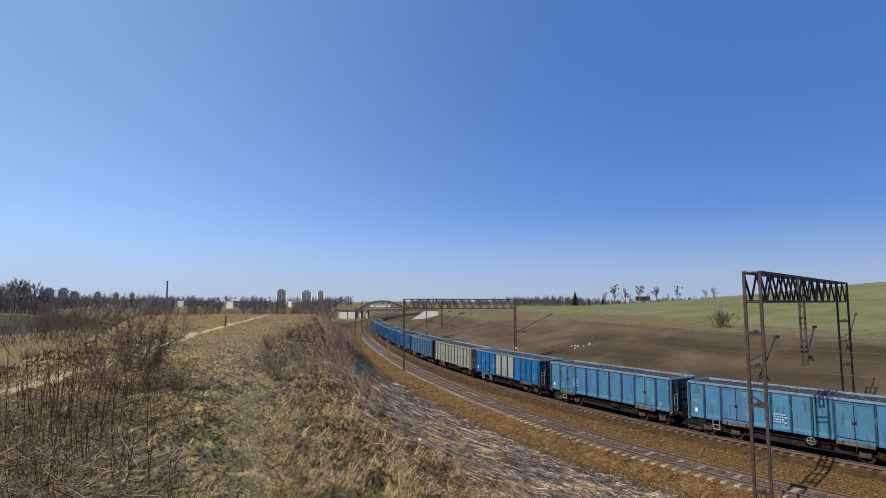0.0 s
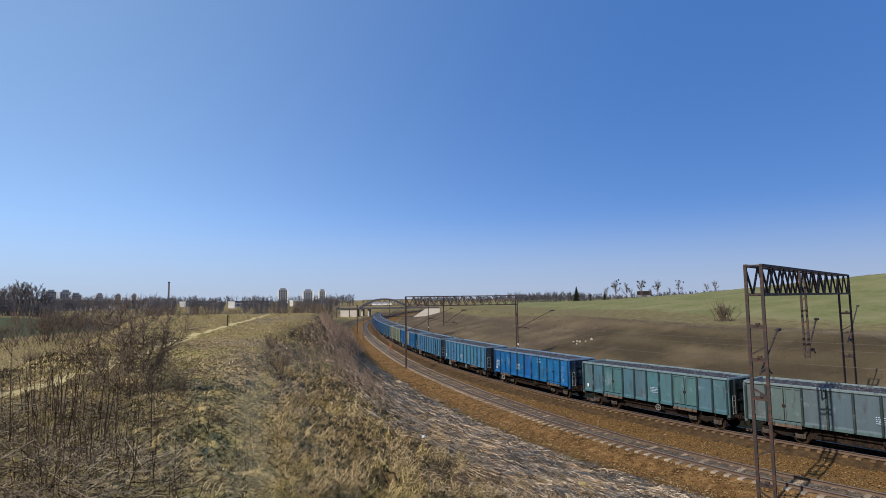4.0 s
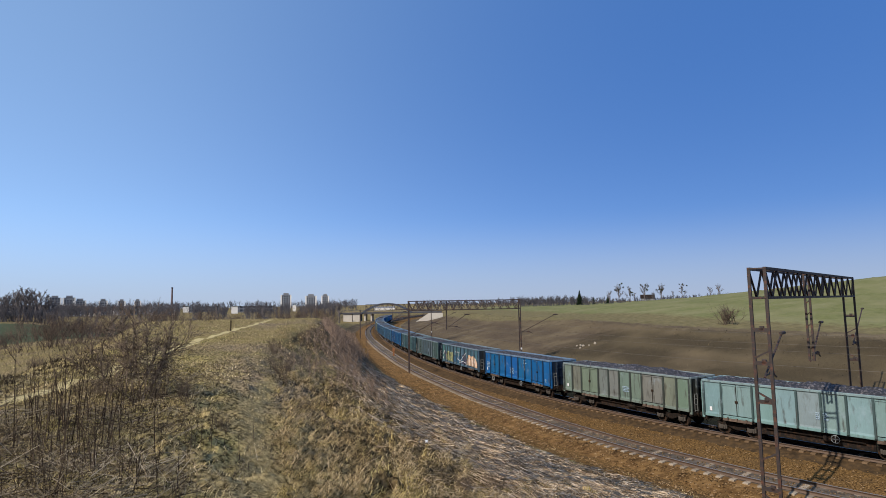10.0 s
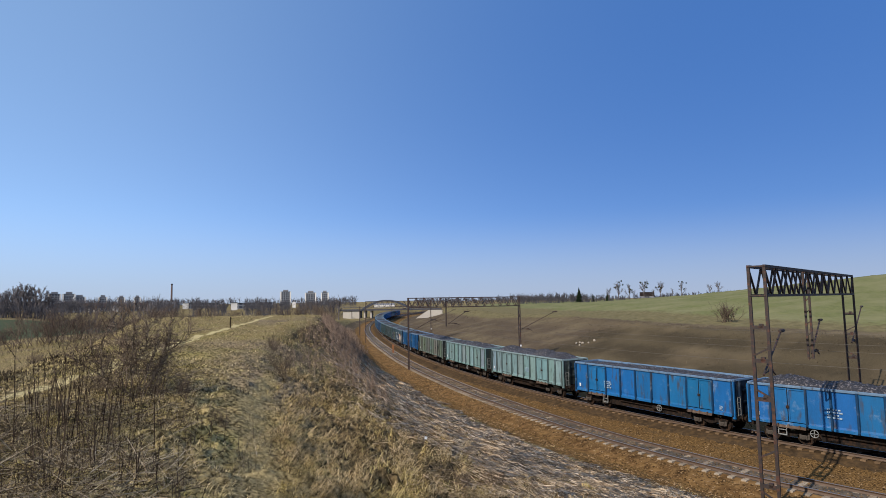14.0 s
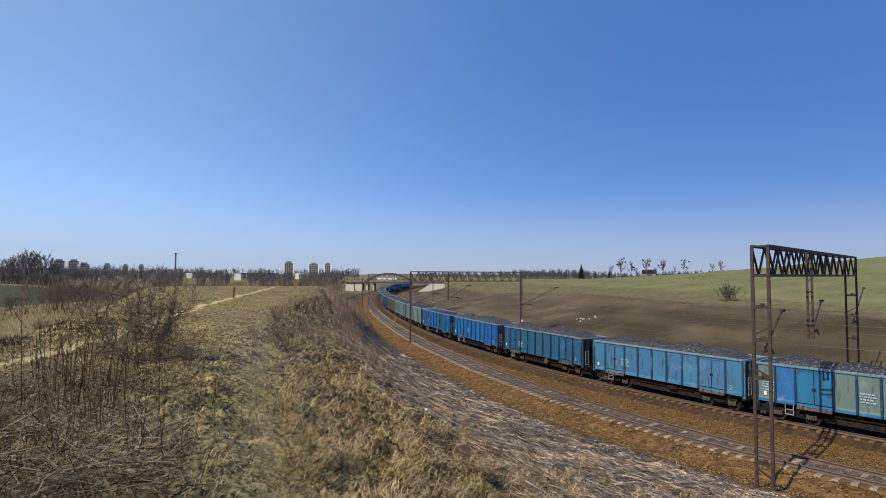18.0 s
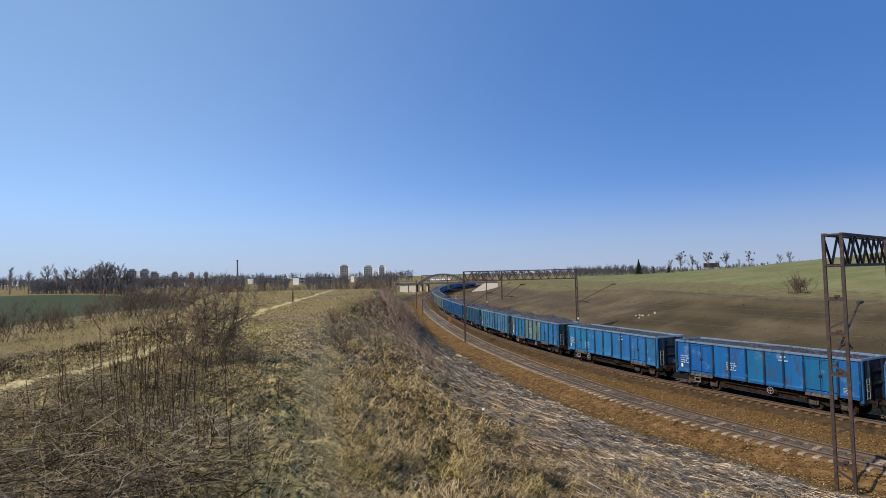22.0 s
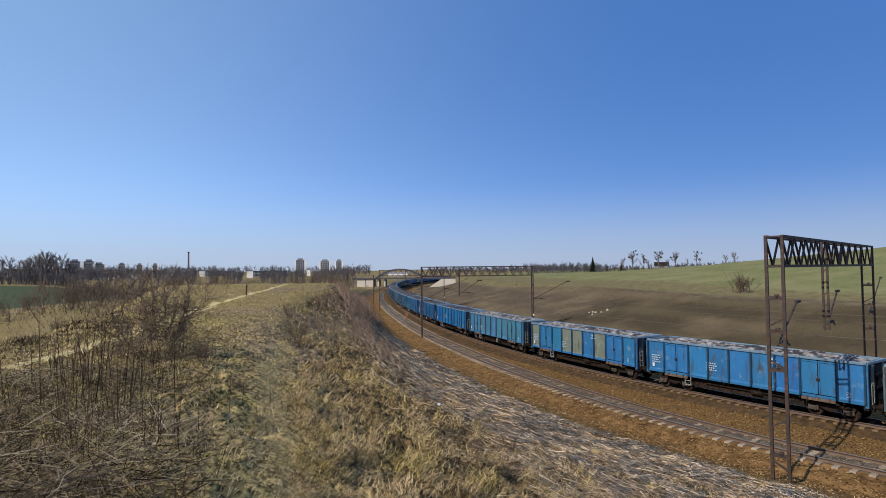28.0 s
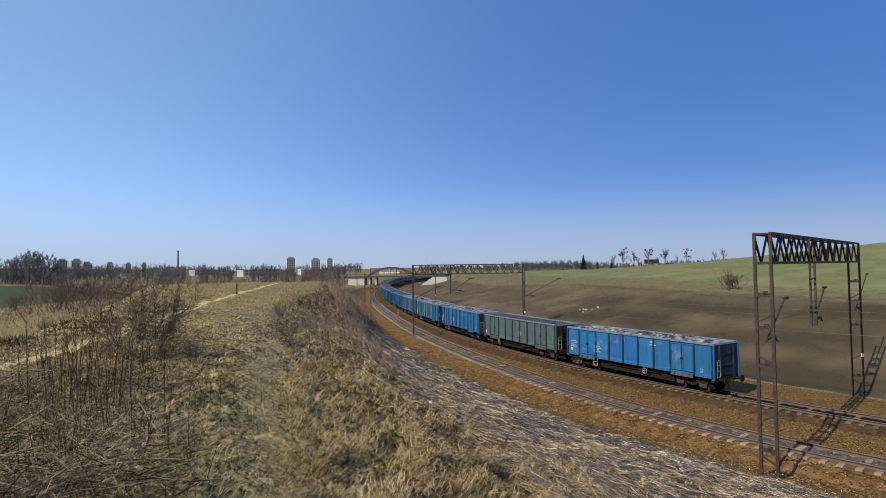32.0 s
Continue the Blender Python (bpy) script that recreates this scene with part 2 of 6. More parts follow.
def near_offset(s):
    """How far the empty track lies to the camera's side of the loaded one."""
    return np.interp(s, [-620, -164, -95, -55, -34, -17, -3, 5, 11, 18, 30, 60, 400], [-4.5, -4.1, -3.9, -4.1, -4.7, -5.4, -6.5, -7.4, -8.0, -8.4, -8.2, -7, -6])


def to_line(x, y):
    """For arrays of places: s, and the signed distance to the far side of the line."""
    x, y = np.asarray(x, float), np.asarray(y, float)
    step = LINE[::3]
    best = np.empty(len(x), int)
    for i in range(0, len(x), 20000):
        d = (x[i:i + 20000, None] - step[:, 0]) ** 2 + (y[i:i + 20000, None] - step[:, 1]) ** 2
        best[i:i + 20000] = d.argmin(1)
    px, py, h = step[best, 0], step[best, 1], step[best, 2]
    along = (x - px) * np.cos(h) + (y - py) * np.sin(h)
    return LINE_S[::3][best] + along, -(x - px) * np.sin(h) + (y - py) * np.cos(h)


def step01(a, b, v):
    t = np.clip((v - a) / (b - a), 0, 1)
    return t * t * (3 - 2 * t)


def waves(x, y, size, seed):
    """A cheap rolling noise from a few crossed sines, about -1 to 1."""
    rng = np.random.RandomState(seed)
    out = np.zeros_like(x)
    for i in range(7):
        a, f = rng.uniform(0, math.tau), rng.uniform(0.6, 1.9) / size
        out += np.sin((x * math.cos(a) + y * math.sin(a)) * f * math.tau + rng.uniform(0, math.tau))
    return out / 3.5


PLATEAU = 7.35


def left_crest(s):
    return np.interp(s, [-300, -97, -42, -23, -7, 11, 20, 27, 60], [-14.5, -14.8, -16.4, -19.2, -22.6, -31, -37, -42, -48])


def height(x, y, rough=True):
    """The ground's height, for arrays of places."""
    x, y = np.asarray(x, float), np.asarray(y, float)
    s, d = to_line(x, y)
    r = np.hypot(x, y)
    toe, crest = near_offset(s) - 3.4, left_crest(s)
    u = np.clip((d - crest) / np.maximum(toe - crest, 1.0), 0, 1)
    flat = PLATEAU - 2.1 * step01(2, 8, -x - 0.5 * y) * step01(12, 30, r) - 1.8 * step01(8, 40, -x - 0.5 * y) - 4.9 * step01(58, 180, y)
    flat = np.maximum(flat, 2.2 + 2.3 * step01(90, 220, -x)) + step01(300, 2500, r) * 2.0
    flat = flat - 2.7 * np.exp(-((x + 52) / 15) ** 2) * step01(215, 275, y) * (1 - step01(320, 345, y))
    flat = flat + 2.0 * step01(100, 240, r) * step01(0.62, 0.76, -x / np.maximum(y, 1)) * (y > 0) * (1 - step01(400, 900, r))
    fall = np.where(u < 0.12, u * u / 0.24, u - 0.06) / 0.94
    # steep under the crest, easing towards the toe
    fall = fall + np.interp(s, [-40, -5, 12, 22], [0.8, 0.85, 0.6, 0.25]) * fall * (1 - fall)
    left = flat * (1 - fall) - 0.5 * fall
    v = np.clip((d - 9.5) / np.interp(s, [-200, -73, -10, 20], [22, 25, 20, 17]), 0, 1)
    rise = 5.0 + 0.7 * step01(0, -80, s)
    hill = 5.6 * step01(28, 165, d) * np.interp(s, [-420, -300, -200, -150, -100, -60, 60], [0.0, 0.25, 0.8, 1.0, 1.55, 2.05, 2.4]) + 1.2 * step01(160, 600, d)
    right = -0.45 + (v ** 1.1 * rise + 0.6 * hill * step01(60, 20, d)) * (1 - 0.85 * step01(225, 285, y) * (1 - step01(318, 340, y)) * step01(55, 35, d)) + hill * (1 - 0.6 * step01(60, 20, d))
    z = np.where(d < 0, left, right)
    if rough:
        amp = np.where(d < 0, 0.10 * (1 - u * 0.4), 0.06 + 0.1 * v) * np.clip(r / 12, 0.25, 1) * np.where((d > toe - 1) & (d < 9.5), 0.15, 1)
        z = z + amp * (waves(x, y, 3.1, 1) * 0.8 + waves(x, y, 0.9, 2) * 0.45)
        lumps = 1.05 - np.abs(waves(x, y, 1.15, 4)) - np.abs(waves(x, y, 0.42, 5)) * 0.75
        z = z + np.where(d < 0, 0.27 * np.clip(lumps, -0.7, 1) * (0.12 + 0.88 * step01(0.03, 0.1, u)) * (1 - step01(0.2, 0.4, u) * 0.72) * (1 - 0.9 * np.exp(-((x - np.interp(y, WORN_Y, WORN_X)) / 0.9) ** 2)), 0) * np.clip(r / 8, 0.2, 1) * (1 - step01(30, 70, r))
        z = z + np.clip(r / 300, 0, 1) * 0.5 * waves(x, y, 70, 3)
    return z


def ground_material():
    """Dry grass, green crop, bare brown slope, gravel and a trodden path, mixed by the ground's own zones."""
    m = bpy.data.materials.new("ground_cover")
    m.use_nodes = True
    n, l = m.node_tree.nodes, m.node_tree.links
    bsdf = n["Principled BSDF"]
    bsdf.inputs["Roughness"].default_value = 0.95
    bsdf.inputs["Specular IOR Level"].default_value = 0.02
    geo = n.new("ShaderNodeNewGeometry")
    def tex(scale, detail=6):
        t = n.new("ShaderNodeTexNoise")
        t.inputs["Scale"].default_value, t.inputs["Detail"].default_value = scale, detail
        l.new(geo.outputs["Position"], t.inputs["Vector"])
        return t.outputs[0]
    def ramp(v, a, b):
        r = n.new("ShaderNodeMapRange")
        r.inputs["From Min"].default_value, r.inputs["From Max"].default_value = a, b
        l.new(v, r.inputs["Value"])
        return r.outputs[0]
    def mix(f, a, b):
        x = n.new("ShaderNodeMix")
        x.data_type = "RGBA"
        l.new(f, x.inputs["Factor"])
        for key, c in (("A", a), ("B", b)):
            if isinstance(c, tuple):
                x.inputs[key].default_value = (*c, 1)
            else:
                l.new(c, x.inputs[key])
        return x.outputs["Result"]
    big, mid, fine = tex(0.12), tex(0.9), tex(16.0, 9)
    grass = mix(ramp(fine, 0.38, 0.64), (0.05, 0.038, 0.017), (0.38, 0.298, 0.145))
    grass = mix(ramp(mid, 0.45, 0.65), grass, mix(ramp(fine, 0.4, 0.6), (0.05, 0.042, 0.016), (0.32, 0.268, 0.108)))
    grass = mix(ramp(big, 0.52, 0.66), grass, mix(ramp(fine, 0.38, 0.62), (0.05, 0.038, 0.024), (0.30, 0.235, 0.15)))
    brown = mix(ramp(fine, 0.3, 0.7), (0.055, 0.042, 0.029), (0.125, 0.097, 0.066))
    brown = mix(ramp(big, 0.5, 0.68), brown, (0.15, 0.12, 0.075))
    brown = mix(ramp(mid, 0.55, 0.75), brown, (0.06, 0.046, 0.034))
    green = mix(ramp(mid, 0.3, 0.7), (0.125, 0.135, 0.055), (0.165, 0.175, 0.075))
    green = mix(ramp(big, 0.4, 0.7), green, (0.20, 0.195, 0.10))
    scorched = mix(ramp(fine, 0.3, 0.7), (0.036, 0.029, 0.018), (0.082, 0.066, 0.042))
    scorched = mix(ramp(big, 0.48, 0.68), scorched, (0.115, 0.09, 0.056))
    drift = n.new("ShaderNodeAttribute")
    drift.attribute_name = "swath"
    swath = mix(ramp(fine, 0.3, 0.7), (0.115, 0.09, 0.052), (0.20, 0.16, 0.092))
    scorched, brown = mix(drift.outputs["Fac"], scorched, swath), mix(drift.outputs["Fac"], brown, swath)
    # weed litter, its colour darkened further for the shade between stems
    shaded_litter = mix(ramp(fine, 0.35, 0.65), (0.018, 0.0135, 0.008), (0.12, 0.09, 0.053))
    crop = mix(ramp(mid, 0.3, 0.7), (0.055, 0.074, 0.042), (0.072, 0.09, 0.053))
    meadow = mix(ramp(mid, 0.35, 0.7), (0.125, 0.108, 0.055), (0.19, 0.165, 0.085))
    # dead grass under the tussocks, with the shadowed gaps painted in
    shaded_thatch = mix(ramp(fine, 0.35, 0.65), (0.024, 0.017, 0.009), (0.19, 0.138, 0.07))
    worn = mix(ramp(fine, 0.35, 0.65), (0.16, 0.125, 0.06), (0.36, 0.285, 0.14))
    straw = mix(ramp(fine, 0.38, 0.64), (0.05, 0.034, 0.018), (0.27, 0.192, 0.108))
    straw = mix(ramp(mid, 0.5, 0.7), straw, mix(ramp(fine, 0.4, 0.6), (0.042, 0.029, 0.015), (0.20, 0.14, 0.07)))
    gravel = mix(ramp(tex(11.0, 5), 0.38, 0.62), (0.05, 0.028, 0.011), (0.235, 0.138, 0.052))
    gravel = mix(ramp(mid, 0.5, 0.75), gravel, (0.095, 0.062, 0.032))
    path = mix(ramp(fine, 0.4, 0.6), (0.36, 0.31, 0.15), (0.46, 0.39, 0.21))
    col = grass
    for name, c in (("meadow", meadow), ("brown", brown), ("scorched", scorched), ("straw", straw), ("green", green), ("crop", crop), ("shaded_litter", shaded_litter), ("shaded_thatch", shaded_thatch), ("worn", worn), ("gravel", gravel), ("path", path)):
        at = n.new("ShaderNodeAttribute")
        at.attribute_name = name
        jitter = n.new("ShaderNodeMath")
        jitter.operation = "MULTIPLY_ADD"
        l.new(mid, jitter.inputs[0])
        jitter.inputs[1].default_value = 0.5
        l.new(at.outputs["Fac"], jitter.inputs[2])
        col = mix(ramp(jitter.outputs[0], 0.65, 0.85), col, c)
    l.new(col, bsdf.inputs["Base Color"])
    b = n.new("ShaderNodeBump")
    b.inputs["Strength"].default_value, b.inputs["Distance"].default_value = 0.45, 0.04
    l.new(fine, b.inputs["Height"])
    l.new(b.outputs[0], bsdf.inputs["Normal"])
    return m


# A worn strip through the grass, and the trodden path on the plateau
WORN_Y, WORN_X = [2.0, 4.8, 6.2, 10.3, 15.7, 22.0], [-0.4, -1.3, -2.0, -3.6, -4.9, -6.0]
# y against x
PATH_X = [-7.2, -7.6, -7.8, -8.2, -9.6, -12.3, -14.6, -19]
PATH_Y = [4, 9.3, 11.0, 13.5, 18.5, 28.7, 39.6, 60]


def path_distance(x, y):
    best = np.full(len(x), 1e9)
    for (ax, ay, bx, by) in zip(PATH_X, PATH_Y, PATH_X[1:], PATH_Y[1:]):
        t = np.clip(((x - ax) * (bx - ax) + (y - ay) * (by - ay)) / ((bx - ax) ** 2 + (by - ay) ** 2), 0, 1)
        best = np.minimum(best, np.hypot(x - ax - t * (bx - ax), y - ay - t * (by - ay)))
    return best


def zones(x, y):
    s, d = to_line(x, y)
    toe, crest = near_offset(s) - 3.4, left_crest(s)
    u = (d - crest) / np.maximum(toe - crest, 1.0)
    out = {}
    out["gravel"] = step01(0.84, 0.95, u) * (1 - step01(6.5, 8.5, d))
    out["straw"] = step01(0.16, 0.3, u) * (1 - step01(0.8, 0.92, u)) * step01(-46, -30, s) * 0.75
    crest_r = np.interp(s, [-200, -73, -10, 20], [33, 36, 30, 27])
    edge = np.interp(s, [-110, -70, -30, 0], [-7, -4, 4, 8])
    out["meadow"] = step01(crest_r + edge - 9, crest_r + edge + 1, d) * 0.85
    out["brown"] = np.maximum(step01(7, 9, d) * (1 - step01(crest_r + edge - 6, crest_r + edge + 7, d)), 0.6 * step01(0.1, 0.5, u) * step01(-20, -45, s) * (d < 0))
    r0 = np.hypot(x, y)
    # bank and weed ground where the painted shade lies
    out["shaded_thatch"] = step01(0.03, 0.08, u) * (1 - step01(0.2, 0.42, u)) * (d < 0) * step01(-60, -30, s) * 0.7 * (1 - np.exp(-((x - np.interp(y, WORN_Y, WORN_X)) / 1.1) ** 2))
    out["shaded_litter"] = step01(1.3, 2.8, np.interp(y, WORN_Y, WORN_X) - x) * (1 - step01(8, 12, r0)) * step01(0.4, 1.0, path_distance(x, y)) * (y > 0) * (0.40 + 0.45 * waves(x, y, 1.6, 43))
    out["scorched"] = step01(7, 9, d) * (1 - step01(crest_r + edge - 9, crest_r + edge + 2, d)) * step01(-62, -18, s) * 0.8
    # pale swaths of dead grass that follow the slope's contours
    out["swath"] = step01(9, 14, d) * (1 - step01(crest_r + 4, crest_r + 12, d)) * np.clip(0.05 + 0.16 * np.sin(d * 0.9 + 1.3 * waves(x, y, 40, 61)) + 0.14 * waves(x, y, 16, 62) + 0.3 * step01(21, 36, d), 0, 0.6)
    green_r = step01(crest_r + 3, crest_r + 30, d) * (1 - step01(240, 330, d))
    r = np.hypot(x, y)
    green_l = step01(10, 16, -x - 0.5 * y) * step01(48, 62, r) * (1 - step01(215, 235, r)) * (d < -60)
    out["green"] = green_r
    out["crop"] = green_l
    worn_x = np.interp(y, WORN_Y, WORN_X)
    out["worn"] = 0.62 * np.exp(-((x - worn_x) / 0.42) ** 2) * (y > 1.5) * (1 - step01(14, 22, y))
    out["path"] = (1 - step01(0.12, 0.32, path_distance(x, y))) * 0.85
    return out


def build_ground():
    radii = np.concatenate([[0.0], np.geomspace(0.6, 3, 40), np.geomspace(3.04, 30, 250), np.geomspace(30.3, 140, 110), np.geomspace(142, 4200, 70)])
    ang = np.concatenate([np.linspace(-56, 56, 460), np.linspace(60, 300, 70)])
    ang = np.radians(ang)
    rr, aa = np.meshgrid(radii, ang, indexing="ij")
    x, y = (rr * np.sin(aa)).ravel(), (rr * np.cos(aa)).ravel()
    z = height(x, y)
    na, nr = len(ang), len(radii)
    i, j = np.meshgrid(np.arange(nr - 1), np.arange(na), indexing="ij")
    j2 = (j + 1) % na
    quads = np.stack([i * na + j, i * na + j2, (i + 1) * na + j2, (i + 1) * na + j], -1).reshape(-1, 4)
    me = np_mesh("ground", np.stack([x, y, z], -1), quads, ground_material(), smooth=True)
    for name, w in zones(x, y).items():
        at = me.attributes.new(name, "FLOAT", "POINT")
        at.data.foreach_set("value", w.astype(np.float32))
    return tagged(new("ground", me), "rolling dry grassland, railway cutting and green field in early spring", "ground", kind="structure")


ground = build_ground()


# ---- tracks ----
def sweep(offset, profile, s_from, s_to, step, z=0.0):
    """A strip with the given (across, up) profile along the line."""
    s = np.arange(s_from, s_to + step, step)
    off = offset(s) if callable(offset) else np.full(len(s), offset)
    verts = []
    for a, u in profile:
        x, y, h = on_line(s, off + a)
        verts.append(np.stack([x, y, np.full(len(s), z + u)], -1))
    verts = np.stack(verts, 1).reshape(-1, 3)
    k = len(profile)
    i, j = np.meshgrid(np.arange(len(s) - 1), np.arange(k - 1), indexing="ij")
    return verts, np.stack([i * k + j, i * k + j + 1, (i + 1) * k + j + 1, (i + 1) * k + j], -1).reshape(-1, 4)


def build_track(label, offset, stone, tie, shoulder, middle=None):
    track = tagged(new("railway_track"), label, "railway track", "tracks")
    v, q = sweep(offset, [(-shoulder - 1.2, -0.60), (-shoulder, -0.25), (-1.05, -0.225), (-0.8, -0.185), (-0.4, -0.195), (0.4, -0.195), (0.8, -0.185), (1.05, -0.225), (1.6, -0.215), (2.3, -0.62)], -600, 300, 1.5)
    ballast = part("ballast_bed", np_mesh("ballast_bed", v, q, stone), track, "coarse stained ballast bed")
    tagged(ballast, kind="stuff")
    if middle:
        v, q = sweep(offset, [(-0.98, -0.215), (-0.72, -0.17), (-0.5, -0.169), (0, -0.183), (0.5, -0.169), (0.72, -0.17), (1.1, -0.213)], -600, 300, 1.5)
        tagged(part("track_middle", np_mesh("track_middle", v, q, middle), track, "ballast between the rails, darker than the shoulder"), kind="stuff")
    for side in (-0.7525, 0.7525):
        foot = [(side - 0.07, -0.17), (side - 0.07, -0.15), (side - 0.012, -0.12), (side - 0.012, -0.045), (side - 0.036, -0.035), (side - 0.036, -0.002),
                (side + 0.036, -0.002), (side + 0.036, -0.035), (side + 0.012, -0.045), (side + 0.012, -0.12), (side + 0.07, -0.15), (side + 0.07, -0.17)]
        v, q = sweep(offset, foot, -600, 300, 1.5)
        rail = part("rail", np_mesh("rail", v, q, RAIL_STEEL), track)
        v, q = sweep(offset, [(side - 0.034, 0.0), (side + 0.034, 0.0)], -600, 300, 1.5)
        part("running_surface", np_mesh("running_surface", v, q, RAIL_TOP), rail, "polished running surface")
    g = Geo()
    ring = [(-1.3, -0.26), (-1.3, -0.17), (-1.22, -0.15), (-0.5, -0.165), (0, -0.185), (0.5, -0.165), (1.22, -0.15), (1.3, -0.17), (1.3, -0.26)]
    k = len(ring)
    pts = [(x, a, u) for x in (-0.13, 0.13) for a, u in ring] 
    g.poly(pts, [(i, i + 1, k + i + 1, k + i) for i in range(k - 1)] + [tuple(range(k)), tuple(range(k, 2 * k))[::-1]])
    sleeper = g.mesh("sleeper", tie)
    rng = random.Random(5)
    s, far = -110.0, []
    while s < 60:
        off = float(offset(s)) if callable(offset) else offset
        x, y, h = on_line(s, off + rng.uniform(-0.03, 0.03))
        m = pose(float(x), float(y), rng.uniform(-0.012, 0.004), 0, 0, math.degrees(float(h)) + rng.uniform(-0.6, 0.6))
        if -100 < s < 46:
            part("sleeper", sleeper, track, at=m)
        s += 0.62
    return track


near_track = build_track("empty railway track with concrete sleepers on rusty brown ballast", near_offset, BALLAST, CONCRETE, 2.1, GREY_BALLAST)
train_track = build_track("railway track under the coal train, dark oily ballast", 0.0, DARK_BALLAST, DIRTY_SLEEPER, 1.5, SHADE_BALLAST)


# ---- the coal train ----
def wagon_meshes(pitch, kind):
    """The shared meshes of one wagon type; x runs along the wagon, the camera's side is -y, z is up from the rail."""
    half = pitch / 2 - 0.66
    w, sill, top = 1.40, 1.12, 3.5
    M = {"half": half}
    bays = {"long": "PDPPPPPDP", "short": "PDPPPPPDP", "old": "PPDPPPPDPP"}[kind]
    dw = 1.95
    pw = (2 * half - dw * bays.count("D")) / bays.count("P")
    M["bays"], x = [], -half
    for b in bays:
        M["bays"].append((b, x, x + (dw if b == "D" else pw)))
        x = M["bays"][-1][2]
    # panels, pressed with a shallow field
    g = Geo()
    z0, z1 = 1.3, top - 0.12
    a, b = -pw / 2, pw / 2
    g.poly([(a, 0, z0), (b, 0, z0), (b, 0, z1), (a, 0, z1), (a + 0.1, 0.03, z0 + 0.1), (b - 0.1, 0.03, z0 + 0.1), (b - 0.1, 0.03, z1 - 0.1), (a + 0.1, 0.03, z1 - 0.1),
            (a, 0.06, z0), (b, 0.06, z0), (b, 0.06, z1), (a, 0.06, z1)],
           [(0, 1, 5, 4), (1, 2, 6, 5), (2, 3, 7, 6), (3, 0, 4, 7), (4, 5, 6, 7), (8, 11, 10, 9), (0, 8, 9, 1), (1, 9, 10, 2), (2, 10, 11, 3), (3, 11, 8, 0)])
    M["panel"] = g.mesh("side_panel", PAINT)
    # a door leaf: raised frame round a field
    g = Geo()
    a, b, t = -dw / 4 + 0.02, dw / 4 - 0.02, 0.075
    z0, z1 = 1.36, top - 0.2
    g.box(a, b, 0.01, 0.05, z0, z1)
    for q in ((a, b, z0, z0 + t), (a, b, z1 - t, z1), (a, a + t, z0 + t, z1 - t), (b - t, b, z0 + t, z1 - t)):
        g.box(q[0], q[1], -0.035, 0.01, q[2], q[3])
    M["door"] = g.mesh("door", PAINT)
    g = Geo()
    g.bar((0, -0.06, 1.4), (0, -0.06, 3.2), 0.035, sides=6)
    g.box(-0.09, 0.09, -0.09, -0.03, 2.15, 2.3)
    M["bolt"] = g.mesh("locking_bar", DARK_STEEL)
    # a pressed post
    g = Geo()
    g.poly([(-0.075, 0, 1.12), (-0.045, -0.10, 1.2), (0.045, -0.10, 1.2), (0.075, 0, 1.12), (-0.075, 0, top - 0.1), (-0.04, -0.07, top - 0.1), (0.04, -0.07, top - 0.1), (0.075, 0, top - 0.1)],
           [(0, 1, 5, 4), (1, 2, 6, 5), (2, 3, 7, 6), (0, 3, 2, 1), (4, 5, 6, 7)])
    M["post"] = g.mesh("post", PAINT)
    # rim round the top, and the sill
    g = Geo()
    for y in (-w - 0.03, w - 0.09):
        g.box(-half, half, y, y + 0.12, top - 0.15, top, 0.02)
    g.box(-half - 0.03, -half + 0.1, -w + 0.09, w - 0.09, top - 0.12, top)
    g.box(half - 0.1, half + 0.03, -w + 0.09, w - 0.09, top - 0.12, top)
    M["rim"] = g.mesh("top_rim", PAINT)
    g = Geo()
    g.box(-half, half, -w - 0.02, -w + 0.1, sill, 1.30, 0.015)
    M["sill"] = g.mesh("side_sill", PAINT)
    g = Geo()
    g.box(-half, half, w - 0.1, w, sill, top - 0.12)
    for i in range(10):
        x = -half + 0.06 + i * (2 * half - 0.12) / 9
        g.box(x - 0.06, x + 0.06, w, w + 0.07, sill, top - 0.14)
    M["far_wall"] = g.mesh("side_wall", PAINT)
    # an end wall and the pieces on it
    g = Geo()
    g.box(-0.05, 0.0, -w + 0.1, w - 0.1, 1.12, top - 0.12)
    M["end"] = g.mesh("end_wall", PAINT)
    g = Geo()
    g.box(0.0, 0.13, -0.07, 0.07, 1.1, top - 0.13)
    M["end_post"] = g.mesh("end_post", PAINT)
    g = Geo()
    g.box(0.0, 0.07, -0.66, 0.66, 0, 0.12)
    M["belt"] = g.mesh("belt", PAINT)
    g = Geo()
    g.box(-0.1, 0.06, -0.06, 0.06, 1.0, top - 0.13)
    M["corner"] = g.mesh("corner_post", PAINT)
    g = Geo()
    g.bar((0.12, -w + 0.25, 1.2), (0.12, -w + 0.25, 2.4), 0.03, sides=6), g.bar((0.12, -w + 0.55, 1.2), (0.12, -w + 0.55, 2.4), 0.03, sides=6)
    for z in (1.25, 1.65, 2.05, 2.35):
        g.bar((0.12, -w + 0.25, z), (0.12, -w + 0.55, z), 0.03, sides=6)
    M["ladder"] = g.mesh("ladder", PALE_STEEL)
    # underframe: floor, centre sill, headstocks, hopper beams, added dark plates and brake gear
    g = Geo()
    g.box(-half, half, -w + 0.1, w - 0.1, 1.2, 1.28)
    g.box(-half, half, -0.22, 0.22, 0.85, 1.2)
    for x in (-half + 0.1, half - 0.1):
        g.box(x - 0.12, x + 0.12, -w + 0.05, w - 0.05, 0.86, 1.2)
